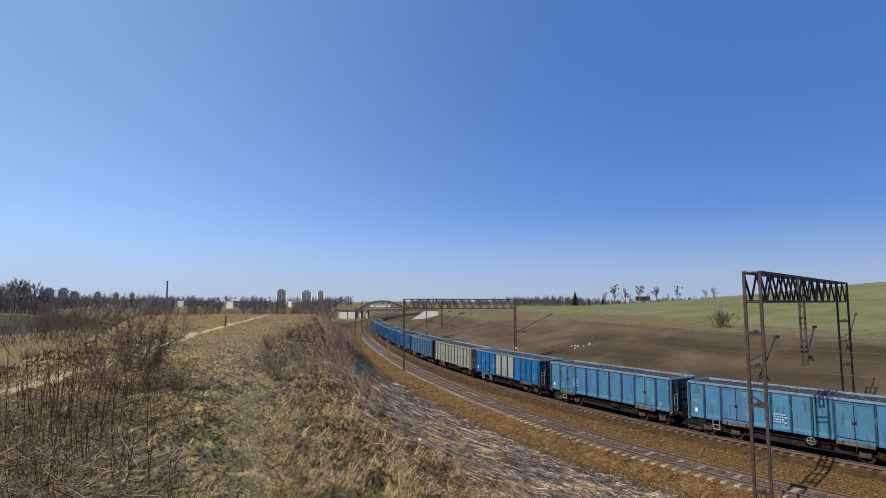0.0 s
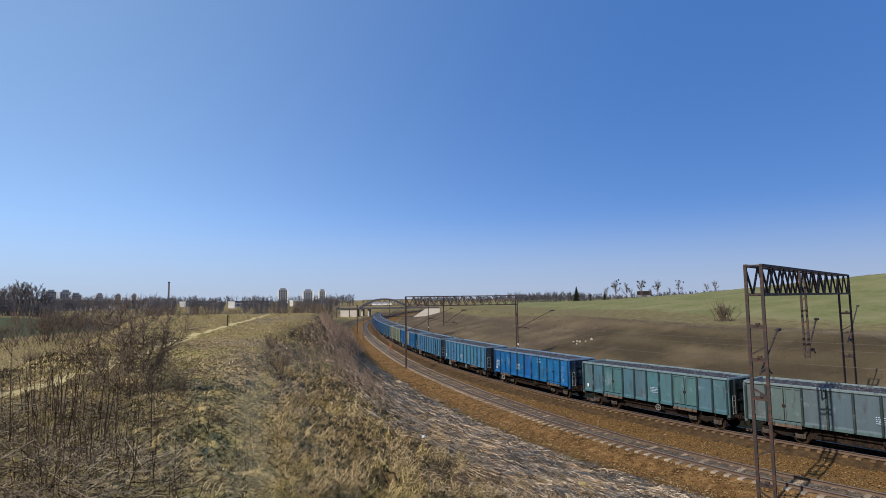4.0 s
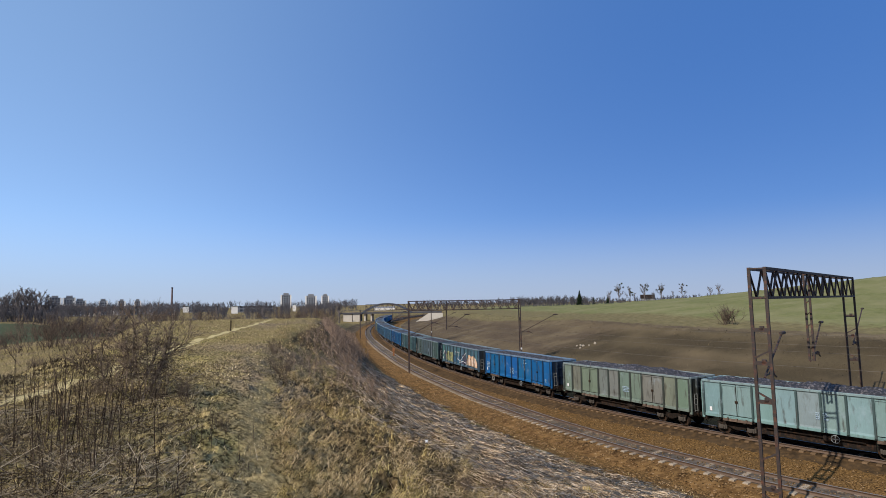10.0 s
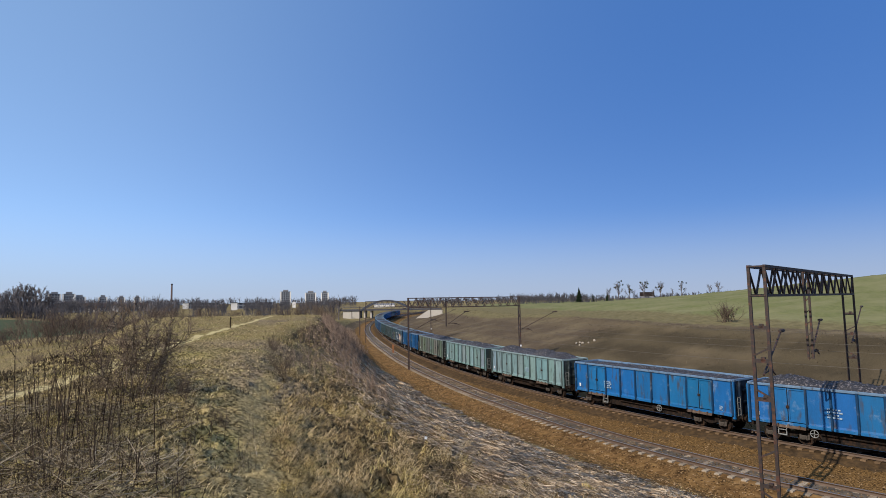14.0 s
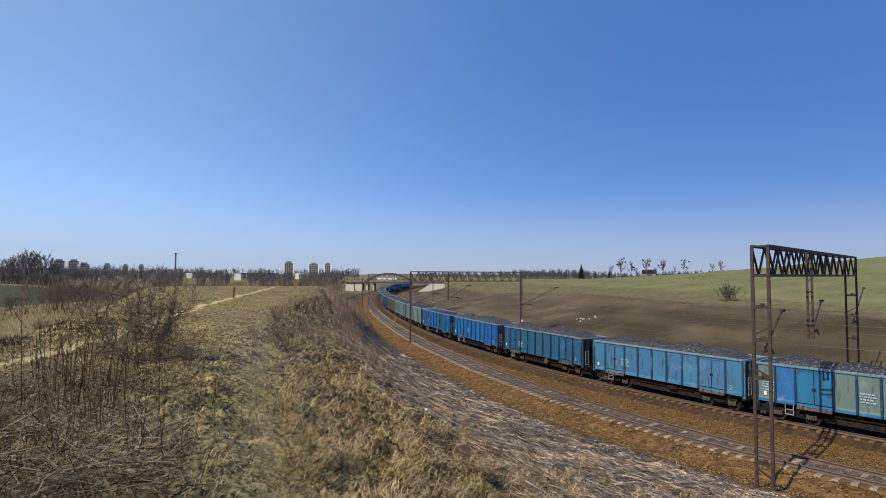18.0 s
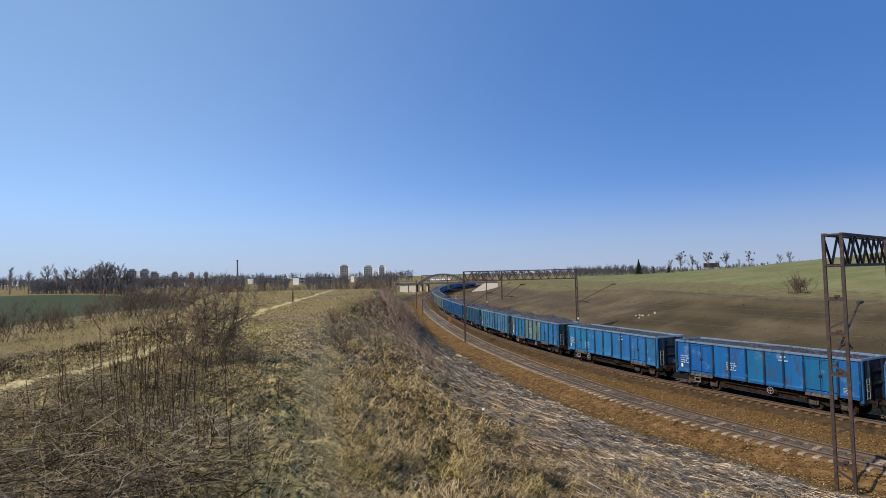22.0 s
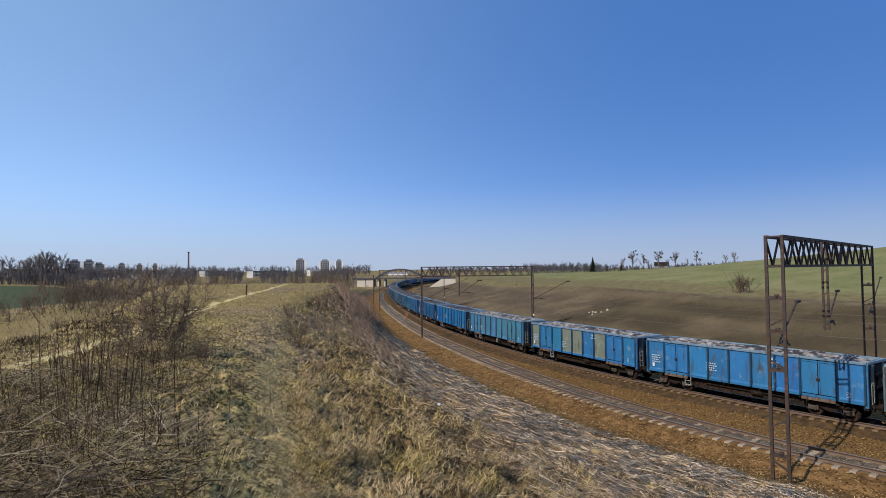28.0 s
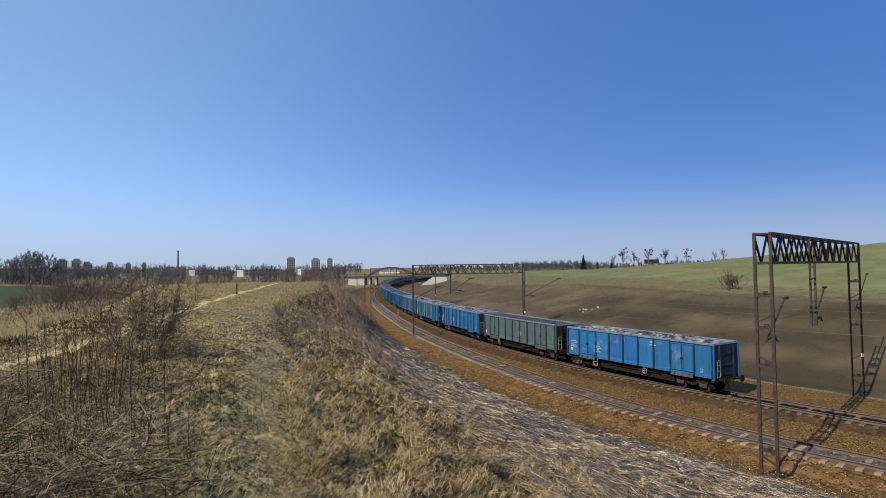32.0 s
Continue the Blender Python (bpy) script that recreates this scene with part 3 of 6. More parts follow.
    for i in range(6):
        x = -half + 2 * half * (i + 0.5) / 6
        g.box(x - 0.06, x + 0.06, -w + 0.1, w - 0.1, 0.98, 1.2)
    # added plates: dark sheets standing in for shade under the open wagon
    g.box(-half + 3.4, half - 3.4, -0.95, -0.85, 0.40, 1.2), g.box(-half + 3.6, half - 3.6, 0.85, 0.95, 0.5, 1.2)
    g.disc(0.9, -1.0, 0.75, 0.2, 0.35, 12, "x")
    g.box(-1.4, -0.7, -0.9, -0.5, 0.65, 0.98)
    g.bar((-2.6, -1.1, 0.8), (2.6, -1.1, 0.8), 0.06, sides=6)
    M["underframe"] = g.mesh("underframe", DARK_STEEL)
    # buffer and coupling hook
    g = Geo()
    g.disc(0.25, 0, 1.05, 0.11, 0.25, 10, "x"), g.disc(0.56, 0, 1.05, 0.24, 0.03, 14, "x"), g.box(-0.02, 0.04, -0.2, 0.2, 0.88, 1.22)
    M["buffer"] = g.mesh("buffer", DARK_STEEL)
    g = Geo()
    g.box(0.0, 0.5, -0.05, 0.05, 0.98, 1.1), g.bar((0.5, 0, 1.04), (0.5, 0, 0.7), 0.06, sides=6), g.bar((0.15, -0.35, 0.95), (0.45, -0.3, 0.45), 0.05, sides=6)
    M["hook"] = g.mesh("coupling", DARK_STEEL)
    # bogie frame, axle boxes with springs, and wheels
    g = Geo()
    for xs in (-1, 1):
        g.poly([(xs * 0.25, 0, 0.42), (xs * 0.72, 0, 0.62), (xs * 1.25, 0, 0.62), (xs * 1.3, 0, 0.78), (xs * 0.6, 0, 0.82), (xs * 0.0, 0, 0.72), (xs * 0.0, 0, 0.36),
                (xs * 0.25, 0.12, 0.42), (xs * 0.72, 0.12, 0.62), (xs * 1.25, 0.12, 0.62), (xs * 1.3, 0.12, 0.78), (xs * 0.6, 0.12, 0.82), (xs * 0.0, 0.12, 0.72), (xs * 0.0, 0.12, 0.36)],
               [(0, 1, 2, 3, 4, 5, 6), (7, 13, 12, 11, 10, 9, 8)] + [(i, (i + 1) % 7, 7 + (i + 1) % 7, 7 + i) for i in range(7)])
    M["frame"] = g.mesh("bogie_frame", DARK_STEEL)
    g = Geo()
    g.box(-0.16, 0.16, -0.06, 0.1, 0.33, 0.6, 0.03), g.disc(0, -0.09, 0.47, 0.1, 0.03, 10)
    for x in (-0.22, 0.22):
        g.bar((x, 0.02, 0.38), (x, 0.02, 0.66), 0.12, sides=8)
    M["axlebox"] = g.mesh("axle_box", mat("dusty_cast_steel", (0.075, 0.066, 0.058), 0.85, vary=0.35) if "dusty_cast_steel" not in bpy.data.materials else bpy.data.materials["dusty_cast_steel"])
    g = Geo()
    g.disc(0, -0.75, 0.46, 0.46, 0.065, 20), g.disc(0, -0.68, 0.46, 0.49, 0.015, 20), g.disc(0, 0.75, 0.46, 0.46, 0.065, 20), g.disc(0, 0.68, 0.46, 0.49, 0.015, 20), g.disc(0, 0, 0.46, 0.08, 0.72, 10)
    M["wheelset"] = g.mesh("wheelset", DARK_STEEL)
    # hand-brake wheel, step, number plates and lettering bars
    g = Geo()
    hoop = [((0.21 + 0.022 * math.cos(math.tau * j / 4)) * math.cos(math.tau * i / 16), 0.022 * math.sin(math.tau * j / 4), (0.21 + 0.022 * math.cos(math.tau * j / 4)) * math.sin(math.tau * i / 16)) for i in range(16) for j in range(4)]
    g.poly(hoop, [(i * 4 + j, i * 4 + (j + 1) % 4, (i + 1) % 16 * 4 + (j + 1) % 4, (i + 1) % 16 * 4 + j) for i in range(16) for j in range(4)])
    g.bar((-0.2, 0, 0), (0.2, 0, 0), 0.03), g.bar((0, 0, -0.2), (0, 0, 0.2), 0.03)
    M["brake_wheel"] = g.mesh("brake_wheel", PALE_STEEL)
    g = Geo()
    for x in (-0.22, 0.22):
        g.bar((x, 0, 1.12), (x, 0, 0.55), 0.045)
    g.bar((-0.24, 0, 0.57), (0.24, 0, 0.57), 0.06), g.bar((-0.24, 0, 0.85), (0.24, 0, 0.85), 0.045)
    M["step"] = g.mesh("step", PALE_STEEL)
    # rusty flap that hangs below a door, and the small white label plate
    g = Geo()
    g.poly([(-dw / 2 + 0.06, -0.03, 1.13), (dw / 2 - 0.06, -0.03, 1.13), (dw / 2 - 0.06, -0.09, 0.98), (dw / 2 - 0.06, -0.05, 0.96), (-dw / 2 + 0.06, -0.05, 0.96), (-dw / 2 + 0.06, -0.09, 0.98), (-dw / 2 + 0.06, 0.01, 1.13), (dw / 2 - 0.06, 0.01, 1.13)],
           [(0, 1, 2, 5), (5, 2, 3, 4), (6, 4, 3, 7), (0, 5, 4, 6), (1, 7, 3, 2), (0, 6, 7, 1)])
    for x in (-dw * 0.3, 0, dw * 0.3):
        g.box(x - 0.04, x + 0.04, -0.11, -0.02, 1.0, 1.2)
    M["flap"] = g.mesh("door_flap", RUSTY_FLAP)
    g = Geo()
    g.box(-0.08, 0.08, -0.012, 0.0, -0.13, 0.13)
    M["plate"] = g.mesh("label_plate", WHITE_PAINT)
    g = Geo()
    rng = random.Random(3)
    for r in range(4):
        x = -0.42
        while x < 0.35:
            d = rng.uniform(0.06, 0.2)
            g.box(x, x + d, -0.006, 0.0, 2.3 - r * 0.2, 2.41 - r * 0.2)
            x += d + 0.05
    M["lettering"] = g.mesh("lettering", FADED_PAINT)
    g = Geo()
    g.poly([(-0.3, -0.006, 3.0), (-0.05, -0.006, 2.92), (0.02, -0.006, 3.02), (0.3, -0.006, 3.08), (0.12, -0.006, 3.2), (-0.1, -0.006, 3.17), (-0.34, -0.006, 3.14)], [(0, 1, 2, 3, 4, 5, 6)])
    g.box(-0.45, 0.45, -0.006, 0, 2.68, 2.8)
    M["emblem"] = g.mesh("emblem", FADED_PAINT)
    # the load: a lumpy heap
    return M


TYPES = {"short": wagon_meshes(14.15, "short"), "old": wagon_meshes(14.15, "old"), "long": wagon_meshes(15.55, "long")}


def coal_mesh(half, crown, seed, stone):
    rng = np.random.RandomState(seed)
    u, v = np.meshgrid(np.linspace(-1, 1, 90), np.linspace(-1, 1, 22), indexing="ij")
    x, y = u * (half - 0.12), v * 1.28
    dome = (1 - np.abs(v) ** 2.2) * (1 - np.abs(u) ** 8)
    z = 3.36 + crown * dome * (0.75 + 0.3 * np.sin(u * 9 + seed) * np.sin(u * 4.1 + seed * 2)) + rng.uniform(-0.06, 0.07, u.shape) * (0.3 + dome)
    i, j = np.meshgrid(np.arange(89), np.arange(21), indexing="ij")
    quads = np.stack([i * 22 + j, (i + 1) * 22 + j, (i + 1) * 22 + j + 1, i * 22 + j + 1], -1).reshape(-1, 4)
    return np_mesh("coal_load", np.stack([x, y, z], -1).reshape(-1, 3), quads, stone)


COAL_MESHES = {(k, c): coal_mesh(TYPES[k]["half"], crown, i, DUSTED_COAL if c == "dusted" else COAL) for k in TYPES for i, (c, crown) in enumerate((("low", 0.14), ("mid", 0.38), ("high", 0.62), ("dusted", 0.24)))}

# Paint of the wagons
SKY, DEEP, TEAL, PALE, GREEN, GREY, BEIGE, DIM, MID, LIGHT, TEAL_GREY = ((0.046, 0.160, 0.285), (0.006, 0.096, 0.275), (0.055, 0.125, 0.155), (0.165, 0.255, 0.275), (0.075, 0.115, 0.125), (0.135, 0.165, 0.14),
    (0.25, 0.27, 0.235), (0.016, 0.085, 0.175), (0.008, 0.115, 0.31), (0.019, 0.130, 0.310), (0.105, 0.165, 0.155))
# front to rear: where its front buffers stand at the start, length type, paint, load, patches of other paint, words on it
TRAIN = [(-144.5, "short", DEEP, "low"), (-130.4, "short", MID, "low"), (-116.3, "short", SKY, "mid"), (-102.2, "short", DEEP, "low"), (-88.1, "short", MID, "low"), (-74.0, "short", DEEP, "low"),
         (-59.9, "short", MID, "low"), (-45.8, "old", SKY, "low"), (-31.7, "old", BEIGE, "low"), (-17.6, "short", MID, "low", BEIGE), (-3.5, "short", SKY, "low"), (11.0, "old", SKY, "low"),
         (25.9, "short", DEEP, "low"), (40.4, "old", TEAL, "low"), (54.9, "short", GREEN, "low"), (69.2, "short", TEAL, "low", None, "graffiti"), (83.4, "short", DEEP, "low"), (97.8, "old", GREY, "mid"),
         (112.1, "short", PALE, "mid"), (126.3, "old", PALE, "high"), (140.4, "long", MID, "low"), (156.5, "short", MID, "high"), (170.4, "short", DIM, "high"), (184.7, "short", SKY, "high"),
         (198.7, "old", LIGHT, "high", TEAL_GREY), (212.8, "short", LIGHT, "low"), (227.9, "short", DEEP, "low"), (242.6, "long", MID, "low"), (258.4, "long", SKY, "dusted"), (274.0, "long", LIGHT, "dusted", GREY),
         (289.6, "long", LIGHT, "dusted"), (305.1, "long", GREEN, "low"), (320.7, "long", LIGHT, "dusted")]
NAMES = {SKY: "faded sky-blue", DEEP: "bright royal-blue", TEAL: "weathered teal", PALE: "pale blue-green", GREEN: "dark grey-green", GREY: "faded grey-green", BEIGE: "faded beige", DIM: "dull dark-blue", MID: "strong blue", LIGHT: "worn light-blue"}


def build_wagon(kind, colour, patch, graffiti, seed):
    M = TYPES[kind]
    half, w = M["half"], 1.40
    rng = random.Random(seed)
    wagon = new("coal_wagon")
    label = NAMES[colour] + " steel open coal wagon" + ((" with grey-green repainted panels" if patch == TEAL_GREY else " with pale repainted panels") if patch else " with spray-painted graffiti" if graffiti else ", dusty and loaded")
    tagged(wagon, label, "freight wagon", "wagons of the coal train")
    shade = lambda: tuple(min(1, c * rng.uniform(0.88, 1.1)) for c in colour)
    body = shade()
    # posts take a much darker tone of the body colour
    post_tone = tuple(c * 0.28 + 0.002 for c in body)
    # end walls get a near-black body tone: their shade put into the colour
    end_shade = tuple(c * 0.1 + 0.005 for c in body)
    patched = {TEAL_GREY: (0, 3, 4, 5, 6), GREY: (0, 3, 4, 6), BEIGE: (3, 4, 5)}.get(patch, ())
    for i, (b, x0, x1) in enumerate(M["bays"]):
        c = patch if i in patched else shade()
        if b == "P":
            panel = part("side_panel", M["panel"], wagon, "repainted panel" if i in patched else "", c, pose((x0 + x1) / 2, -w + 0.02, 0))
        else:
            for k in (-1, 1):
                door = part("door", M["door"], wagon, "", c, pose((x0 + x1) / 2 + k * (x1 - x0) / 4, -w + 0.02, 0))
            part("locking_bar", M["bolt"], door, "", None, pose(-(x1 - x0) / 4, 0, 0))
            part("door_flap", M["flap"], wagon, "rusty flap below a door", None, pose((x0 + x1) / 2, -w - 0.02, 0))
        part("post", M["post"], wagon, "", post_tone, pose(x0 if i else x0 + 0.08, -w, 0))
    part("post", M["post"], wagon, "", post_tone, pose(half - 0.08, -w, 0))
    # rim colour is the body mixed with pale grey
    part("top_rim", M["rim"], wagon, "paler greyish top rim", tuple(c * 0.45 + 0.55 * k for c, k in zip(body, (0.20, 0.25, 0.27))))
    part("side_sill", M["sill"], wagon, "", body)
    part("side_wall", M["far_wall"], wagon, "", body)
    for m in (pose(half, 0, 0), pose(-half, 0, 0, 0, 0, 180)):
        end = part("end_wall", M["end"], wagon, "end wall with its shade painted dark", end_shade, m)
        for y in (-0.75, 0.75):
            part("end_post", M["end_post"], end, "", end_shade, pose(0, y, 0))
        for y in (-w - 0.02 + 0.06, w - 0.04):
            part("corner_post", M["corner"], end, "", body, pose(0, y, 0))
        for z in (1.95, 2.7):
            part("belt", M["belt"], end, "", end_shade, pose(0, 0, z))
        part("ladder", M["ladder"], end, "pale ladder")
    part("label_plate", M["plate"], wagon, "small white label plate", None, pose(-half + 0.55, -w - 0.012, 1.62))
    part("underframe", M["underframe"], wagon, "dark grimy underframe with added plates for the shade below")
    for e, turn in ((half, 0), (-half, 180)):
        for y in (-0.875, 0.875):
            part("buffer", M["buffer"], wagon, "", None, pose(e, y, 0, 0, 0, turn))
        part("coupling", M["hook"], wagon, "", None, pose(e, 0, 0, 0, 0, turn))
        bogie = part("bogie", M["frame"], wagon, "dusty dark bogie", None, pose(math.copysign(half - 2.0, e), -1.02, 0))
        part("bogie_frame", M["frame"], bogie, "", None, pose(0, 1.92, 0))
        for x in (-0.92, 0.92):
            part("wheelset", M["wheelset"], bogie, "", None, pose(x, 1.02, 0))
            part("axle_box", M["axlebox"], bogie, "", None, pose(x, -0.02, 0))
    if colour in (DEEP, MID, LIGHT, SKY, DIM):
        part("step", M["step"], wagon, "pale step", None, pose(-half + 1.9 + 1.5 * (kind == "long"), -w - 0.06, 0))
        part("lettering", M["lettering"], wagon, "white lettering", None, pose(-half * rng.choice((0.28, 0.5, 0.1)), -w - 0.004, 0.5 + rng.uniform(-0.2, 0.15)) @ Matrix.Diagonal((0.8, 1, 0.75, 1)))
        if colour in (DEEP, LIGHT):
            part("emblem", M["emblem"], wagon, "white emblem", None, pose(half * 0.3, -w - 0.004, 0.95) @ Matrix.Diagonal((0.7, 1, 0.7, 1)))
            part("lettering", M["lettering"], wagon, "white lettering", None, pose(-half + 0.75, -w - 0.004, 0.45) @ Matrix.Diagonal((0.75, 1, 0.8, 1)))
        part("lettering", M["lettering"], wagon, "white lettering", None, pose(half - 0.9, -w - 0.004, 0.75) @ Matrix.Diagonal((0.25, 1, 0.4, 1)))
    else:
        part("lettering", M["lettering"], wagon, "faded white lettering", None, pose(half * 0.1, -w - 0.004, 0.9) @ Matrix.Diagonal((0.7, 1, 0.55, 1)))
    if rng.random() < 0.75:
        part("brake_wheel", M["brake_wheel"], wagon, "white hand-brake wheel", None, pose(rng.choice((-half + 3.6, half * 0.16, half * 0.2)), -w - 0.1, 0.86))
    if graffiti:
        add_graffiti(wagon, half, w)
    return wagon


def flat_shape(name, pts, material, parent, label, lift):
    g = Geo()
    g.poly([(x, -lift, z) for x, z in pts], [tuple(range(len(pts)))])
    return part(name, g.mesh(name, material), parent, label, None, pose(0, -1.385, 0))


def add_graffiti(wagon, half, w):
    yellow = mat("yellow_spray", (0.40, 0.39, 0.17), 0.8, vary=0.45, scale=2.5, dirt=(0.10, 0.17, 0.15), dirt_amount=0.5)
    peach = mat("peach_spray", (0.58, 0.37, 0.235), 0.8, vary=0.3, scale=2, dirt=(0.66, 0.58, 0.47), dirt_amount=0.3)
    plum = mat("plum_spray", (0.075, 0.055, 0.085), 0.8, vary=0.4, scale=2, dirt=(0.05, 0.10, 0.13), dirt_amount=0.35)
    for pts in ([(-5.5, 1.4), (-4.6, 1.36), (-4.5, 2.3), (-4.8, 2.55), (-5.4, 2.5)], [(-2.1, 1.4), (-0.95, 1.42), (-0.9, 2.1), (-1.3, 2.35), (-2.0, 2.2)], [(0.9, 1.4), (2.3, 1.4), (2.6, 2.0), (2.2, 2.6), (1.2, 2.5), (0.8, 2.0)]):
        flat_shape("graffiti_patch", pts, plum, wagon, "plum spray-painted patch", 0.022)
    blue = mat("blue_spray", (0.03, 0.075, 0.15), 0.8, vary=0.4, scale=2, dirt=(0.05, 0.12, 0.15), dirt_amount=0.5)
    ink = mat("dark_spray", (0.05, 0.07, 0.06), 0.8)
    flat_shape("graffiti_patch", [(-4.6, 1.4), (-3.9, 1.34), (-2.2, 1.38), (-2.05, 1.8), (-2.1, 2.5), (-2.6, 2.62), (-3.2, 2.5), (-3.7, 2.66), (-4.3, 2.6), (-4.65, 2.1)], yellow, wagon, "yellow spray-painted patch", 0.03)
    flat_shape("graffiti_patch", [(2.7, 1.4), (6.0, 1.36), (6.0, 1.9), (5.7, 2.25), (5.3, 2.5), (4.7, 2.62), (4.1, 2.5), (3.6, 2.7), (3.1, 2.6), (2.75, 1.9)], peach, wagon, "peach spray-painted patch", 0.03)
    flat_shape("graffiti_patch", [(-1.8, 1.45), (-0.4, 1.4), (1.2, 1.45), (1.4, 2.1), (0.6, 2.4), (-0.3, 2.2), (-1.2, 2.3), (-1.9, 2.0)], blue, wagon, "dark blue spray-painted patch", 0.026)
    rng = random.Random(77)
    for x0, x1, z0, z1 in ((-4.5, -2.2, 1.45, 2.5), (3.0, 5.8, 1.45, 2.4)):
        for k in range(9):
            x = x0 + (x1 - x0) * (k + 0.5) / 9
            pts = [(x + rng.uniform(-0.12, 0.12), z0 + (z1 - z0) * j / 3 * rng.uniform(0.8, 1.05)) for j in range(4)]
            g = Geo()
            for a, b in zip(pts, pts[1:]):
                g.bar((a[0], -0.033, a[1]), (b[0], -0.033, b[1]), 0.035)
            part("graffiti_outline", g.mesh("graffiti_outline", ink if x0 < 0 or k % 3 == 0 else WHITE_PAINT), wagon, "thin spray-painted outline", None, pose(0, -1.385, 0))
    for line in ([(-1.2, 2.7), (0.2, 2.75), (-0.3, 1.9), (0.9, 1.5)], [(2.6, 2.85), (1.4, 2.2), (0.3, 1.5)], [(0.2, 1.5), (1.6, 1.75), (2.4, 1.6)], [(-5.8, 2.1), (-5.4, 2.6), (-5.1, 1.7)]):
        g = Geo()
        for a, b in zip(line, line[1:]):
            g.bar((a[0], -0.035, a[1]), (b[0], -0.035, b[1]), 0.055)
        part("graffiti_stroke", g.mesh("graffiti_stroke", WHITE_PAINT), wagon, "white spray-painted stroke", None, pose(0, -1.385, 0))


WAGONS = []
for n_w, (front, kind, colour, load, *more) in enumerate(TRAIN):
    wagon = build_wagon(kind, colour, more[0] if more else None, len(more) > 1, n_w)
    coal = tagged(new("coal_load", COAL_MESHES[(kind, load)]), "heap of black coal with pale dust in an open wagon" if load == "dusted" else "heap of black coal filling an open wagon", "coal", "coal loads", kind="stuff")
    back = TRAIN[n_w + 1][0] if n_w + 1 < len(TRAIN) else 336.5
    WAGONS.append((wagon, coal, (front + back) / 2))


# ---- overhead line ----
def lattice_mast(name, thing, x, y, height_m, turn, wide=0.62, leg=0.12, base=-0.5):
    """A two-legged mast braced by rungs and diagonals, as parts under a thing."""
    m = pose(x, y, 0, 0, 0, turn + 90)
    for k in (-1, 1):
        g = Geo()
        g.box(k * wide / 2 - leg / 2, k * wide / 2 + leg / 2, -leg / 2, leg / 2, base, height_m)
        part("mast_leg", g.mesh("mast_leg", RUSTY_MAST), thing, "", None, m)
    z, k = 0.4, 1
    while z < height_m - 1.8:
        g = Geo()
        g.bar((-wide / 2, 0, z), (wide / 2, 0, z + 0.35 * k), 0.07)
        part("brace", g.mesh("brace", RUSTY_MAST), thing, "", None, m)
        z, k = z + 2.1, -k
    for z in (1.0, height_m - 5.6, height_m - 4.0, height_m - 2.6):
        g = Geo()
        g.box(-wide / 2 + leg / 2, wide / 2 - leg / 2, -leg * 0.4, leg * 0.4, z - 0.08, z + 0.08)
        g.box(-wide * 0.2, wide * 0.05, -leg * 0.75, leg * 0.4, z - 0.02, z + 0.16)
        part("batten", g.mesh("batten", RUSTY_MAST), thing, "", None, m)


def beam_truss(thing, a, b, z0, z1, wide, cells):
    """A box truss from a to b between two heights."""
    a, b = Vector((*a, 0)), Vector((*b, 0))
    d = (b - a).normalized()
    side = Vector((-d.y, d.x, 0)) * wide / 2
    for k in (-1, 1):
        for z in (z0, z1):
            g = Geo()
            g.bar(a + side * k + Vector((0, 0, z)), b + side * k + Vector((0, 0, z)), 0.12)
            part("beam_chord", g.mesh("beam_chord", RUSTY_MAST), thing)
        for i in range(cells):
            p, q = a.lerp(b, i / cells) + side * k, a.lerp(b, (i + 0.5) / cells) + side * k
            r = a.lerp(b, (i + 1) / cells) + side * k
            g = Geo()
            g.bar(p + Vector((0, 0, z1)), q + Vector((0, 0, z0)), 0.075), g.bar(q + Vector((0, 0, z0)), r + Vector((0, 0, z1)), 0.075)
            part("beam_lacing", g.mesh("beam_lacing", RUSTY_MAST), thing)
    for i in range(cells + 1):
        p = a.lerp(b, i / cells)
        for z in (z0, z1):
            g = Geo()
            g.bar(p - side + Vector((0, 0, z)), p + side + Vector((0, 0, z)), 0.065)
            part("cross_tie", g.mesh("cross_tie", RUSTY_MAST), thing)


def cantilever(thing, x, y, z, dx, dy, reach, up):
    """A slanted arm with insulator and registration tube."""
    p, q = Vector((x, y, z)), Vector((x + dx * reach, y + dy * reach, z + up))
    g = Geo()
    g.bar(p, q, 0.07, sides=6), g.bar(q - Vector((dx, dy, 0)) * 0.25, q + Vector((dx, dy, 0)) * 0.45, 0.13, sides=6)
    arm = part("cantilever_arm", g.mesh("cantilever_arm", RUSTY_MAST), thing)
    g = Geo()
    low = p + Vector((dx * 0.1, dy * 0.1, 0.05))
    g.bar(low, low + Vector((dx, dy, 0.06)) * 1.0, 0.05, sides=6)
    for k in range(4):
        g.disc(low.x + dx * (0.9 + k * 0.09), low.y + dy * (0.9 + k * 0.09), low.z + 0.03, 0.09, 0.03, 8)
    g.bar(low + Vector((dx, dy, 0)) * 1.2, low + Vector((dx, dy, -0.12)) * 1.7, 0.06, sides=6)
    part("registration_arm", g.mesh("registration_arm", RUSTY_MAST), thing)


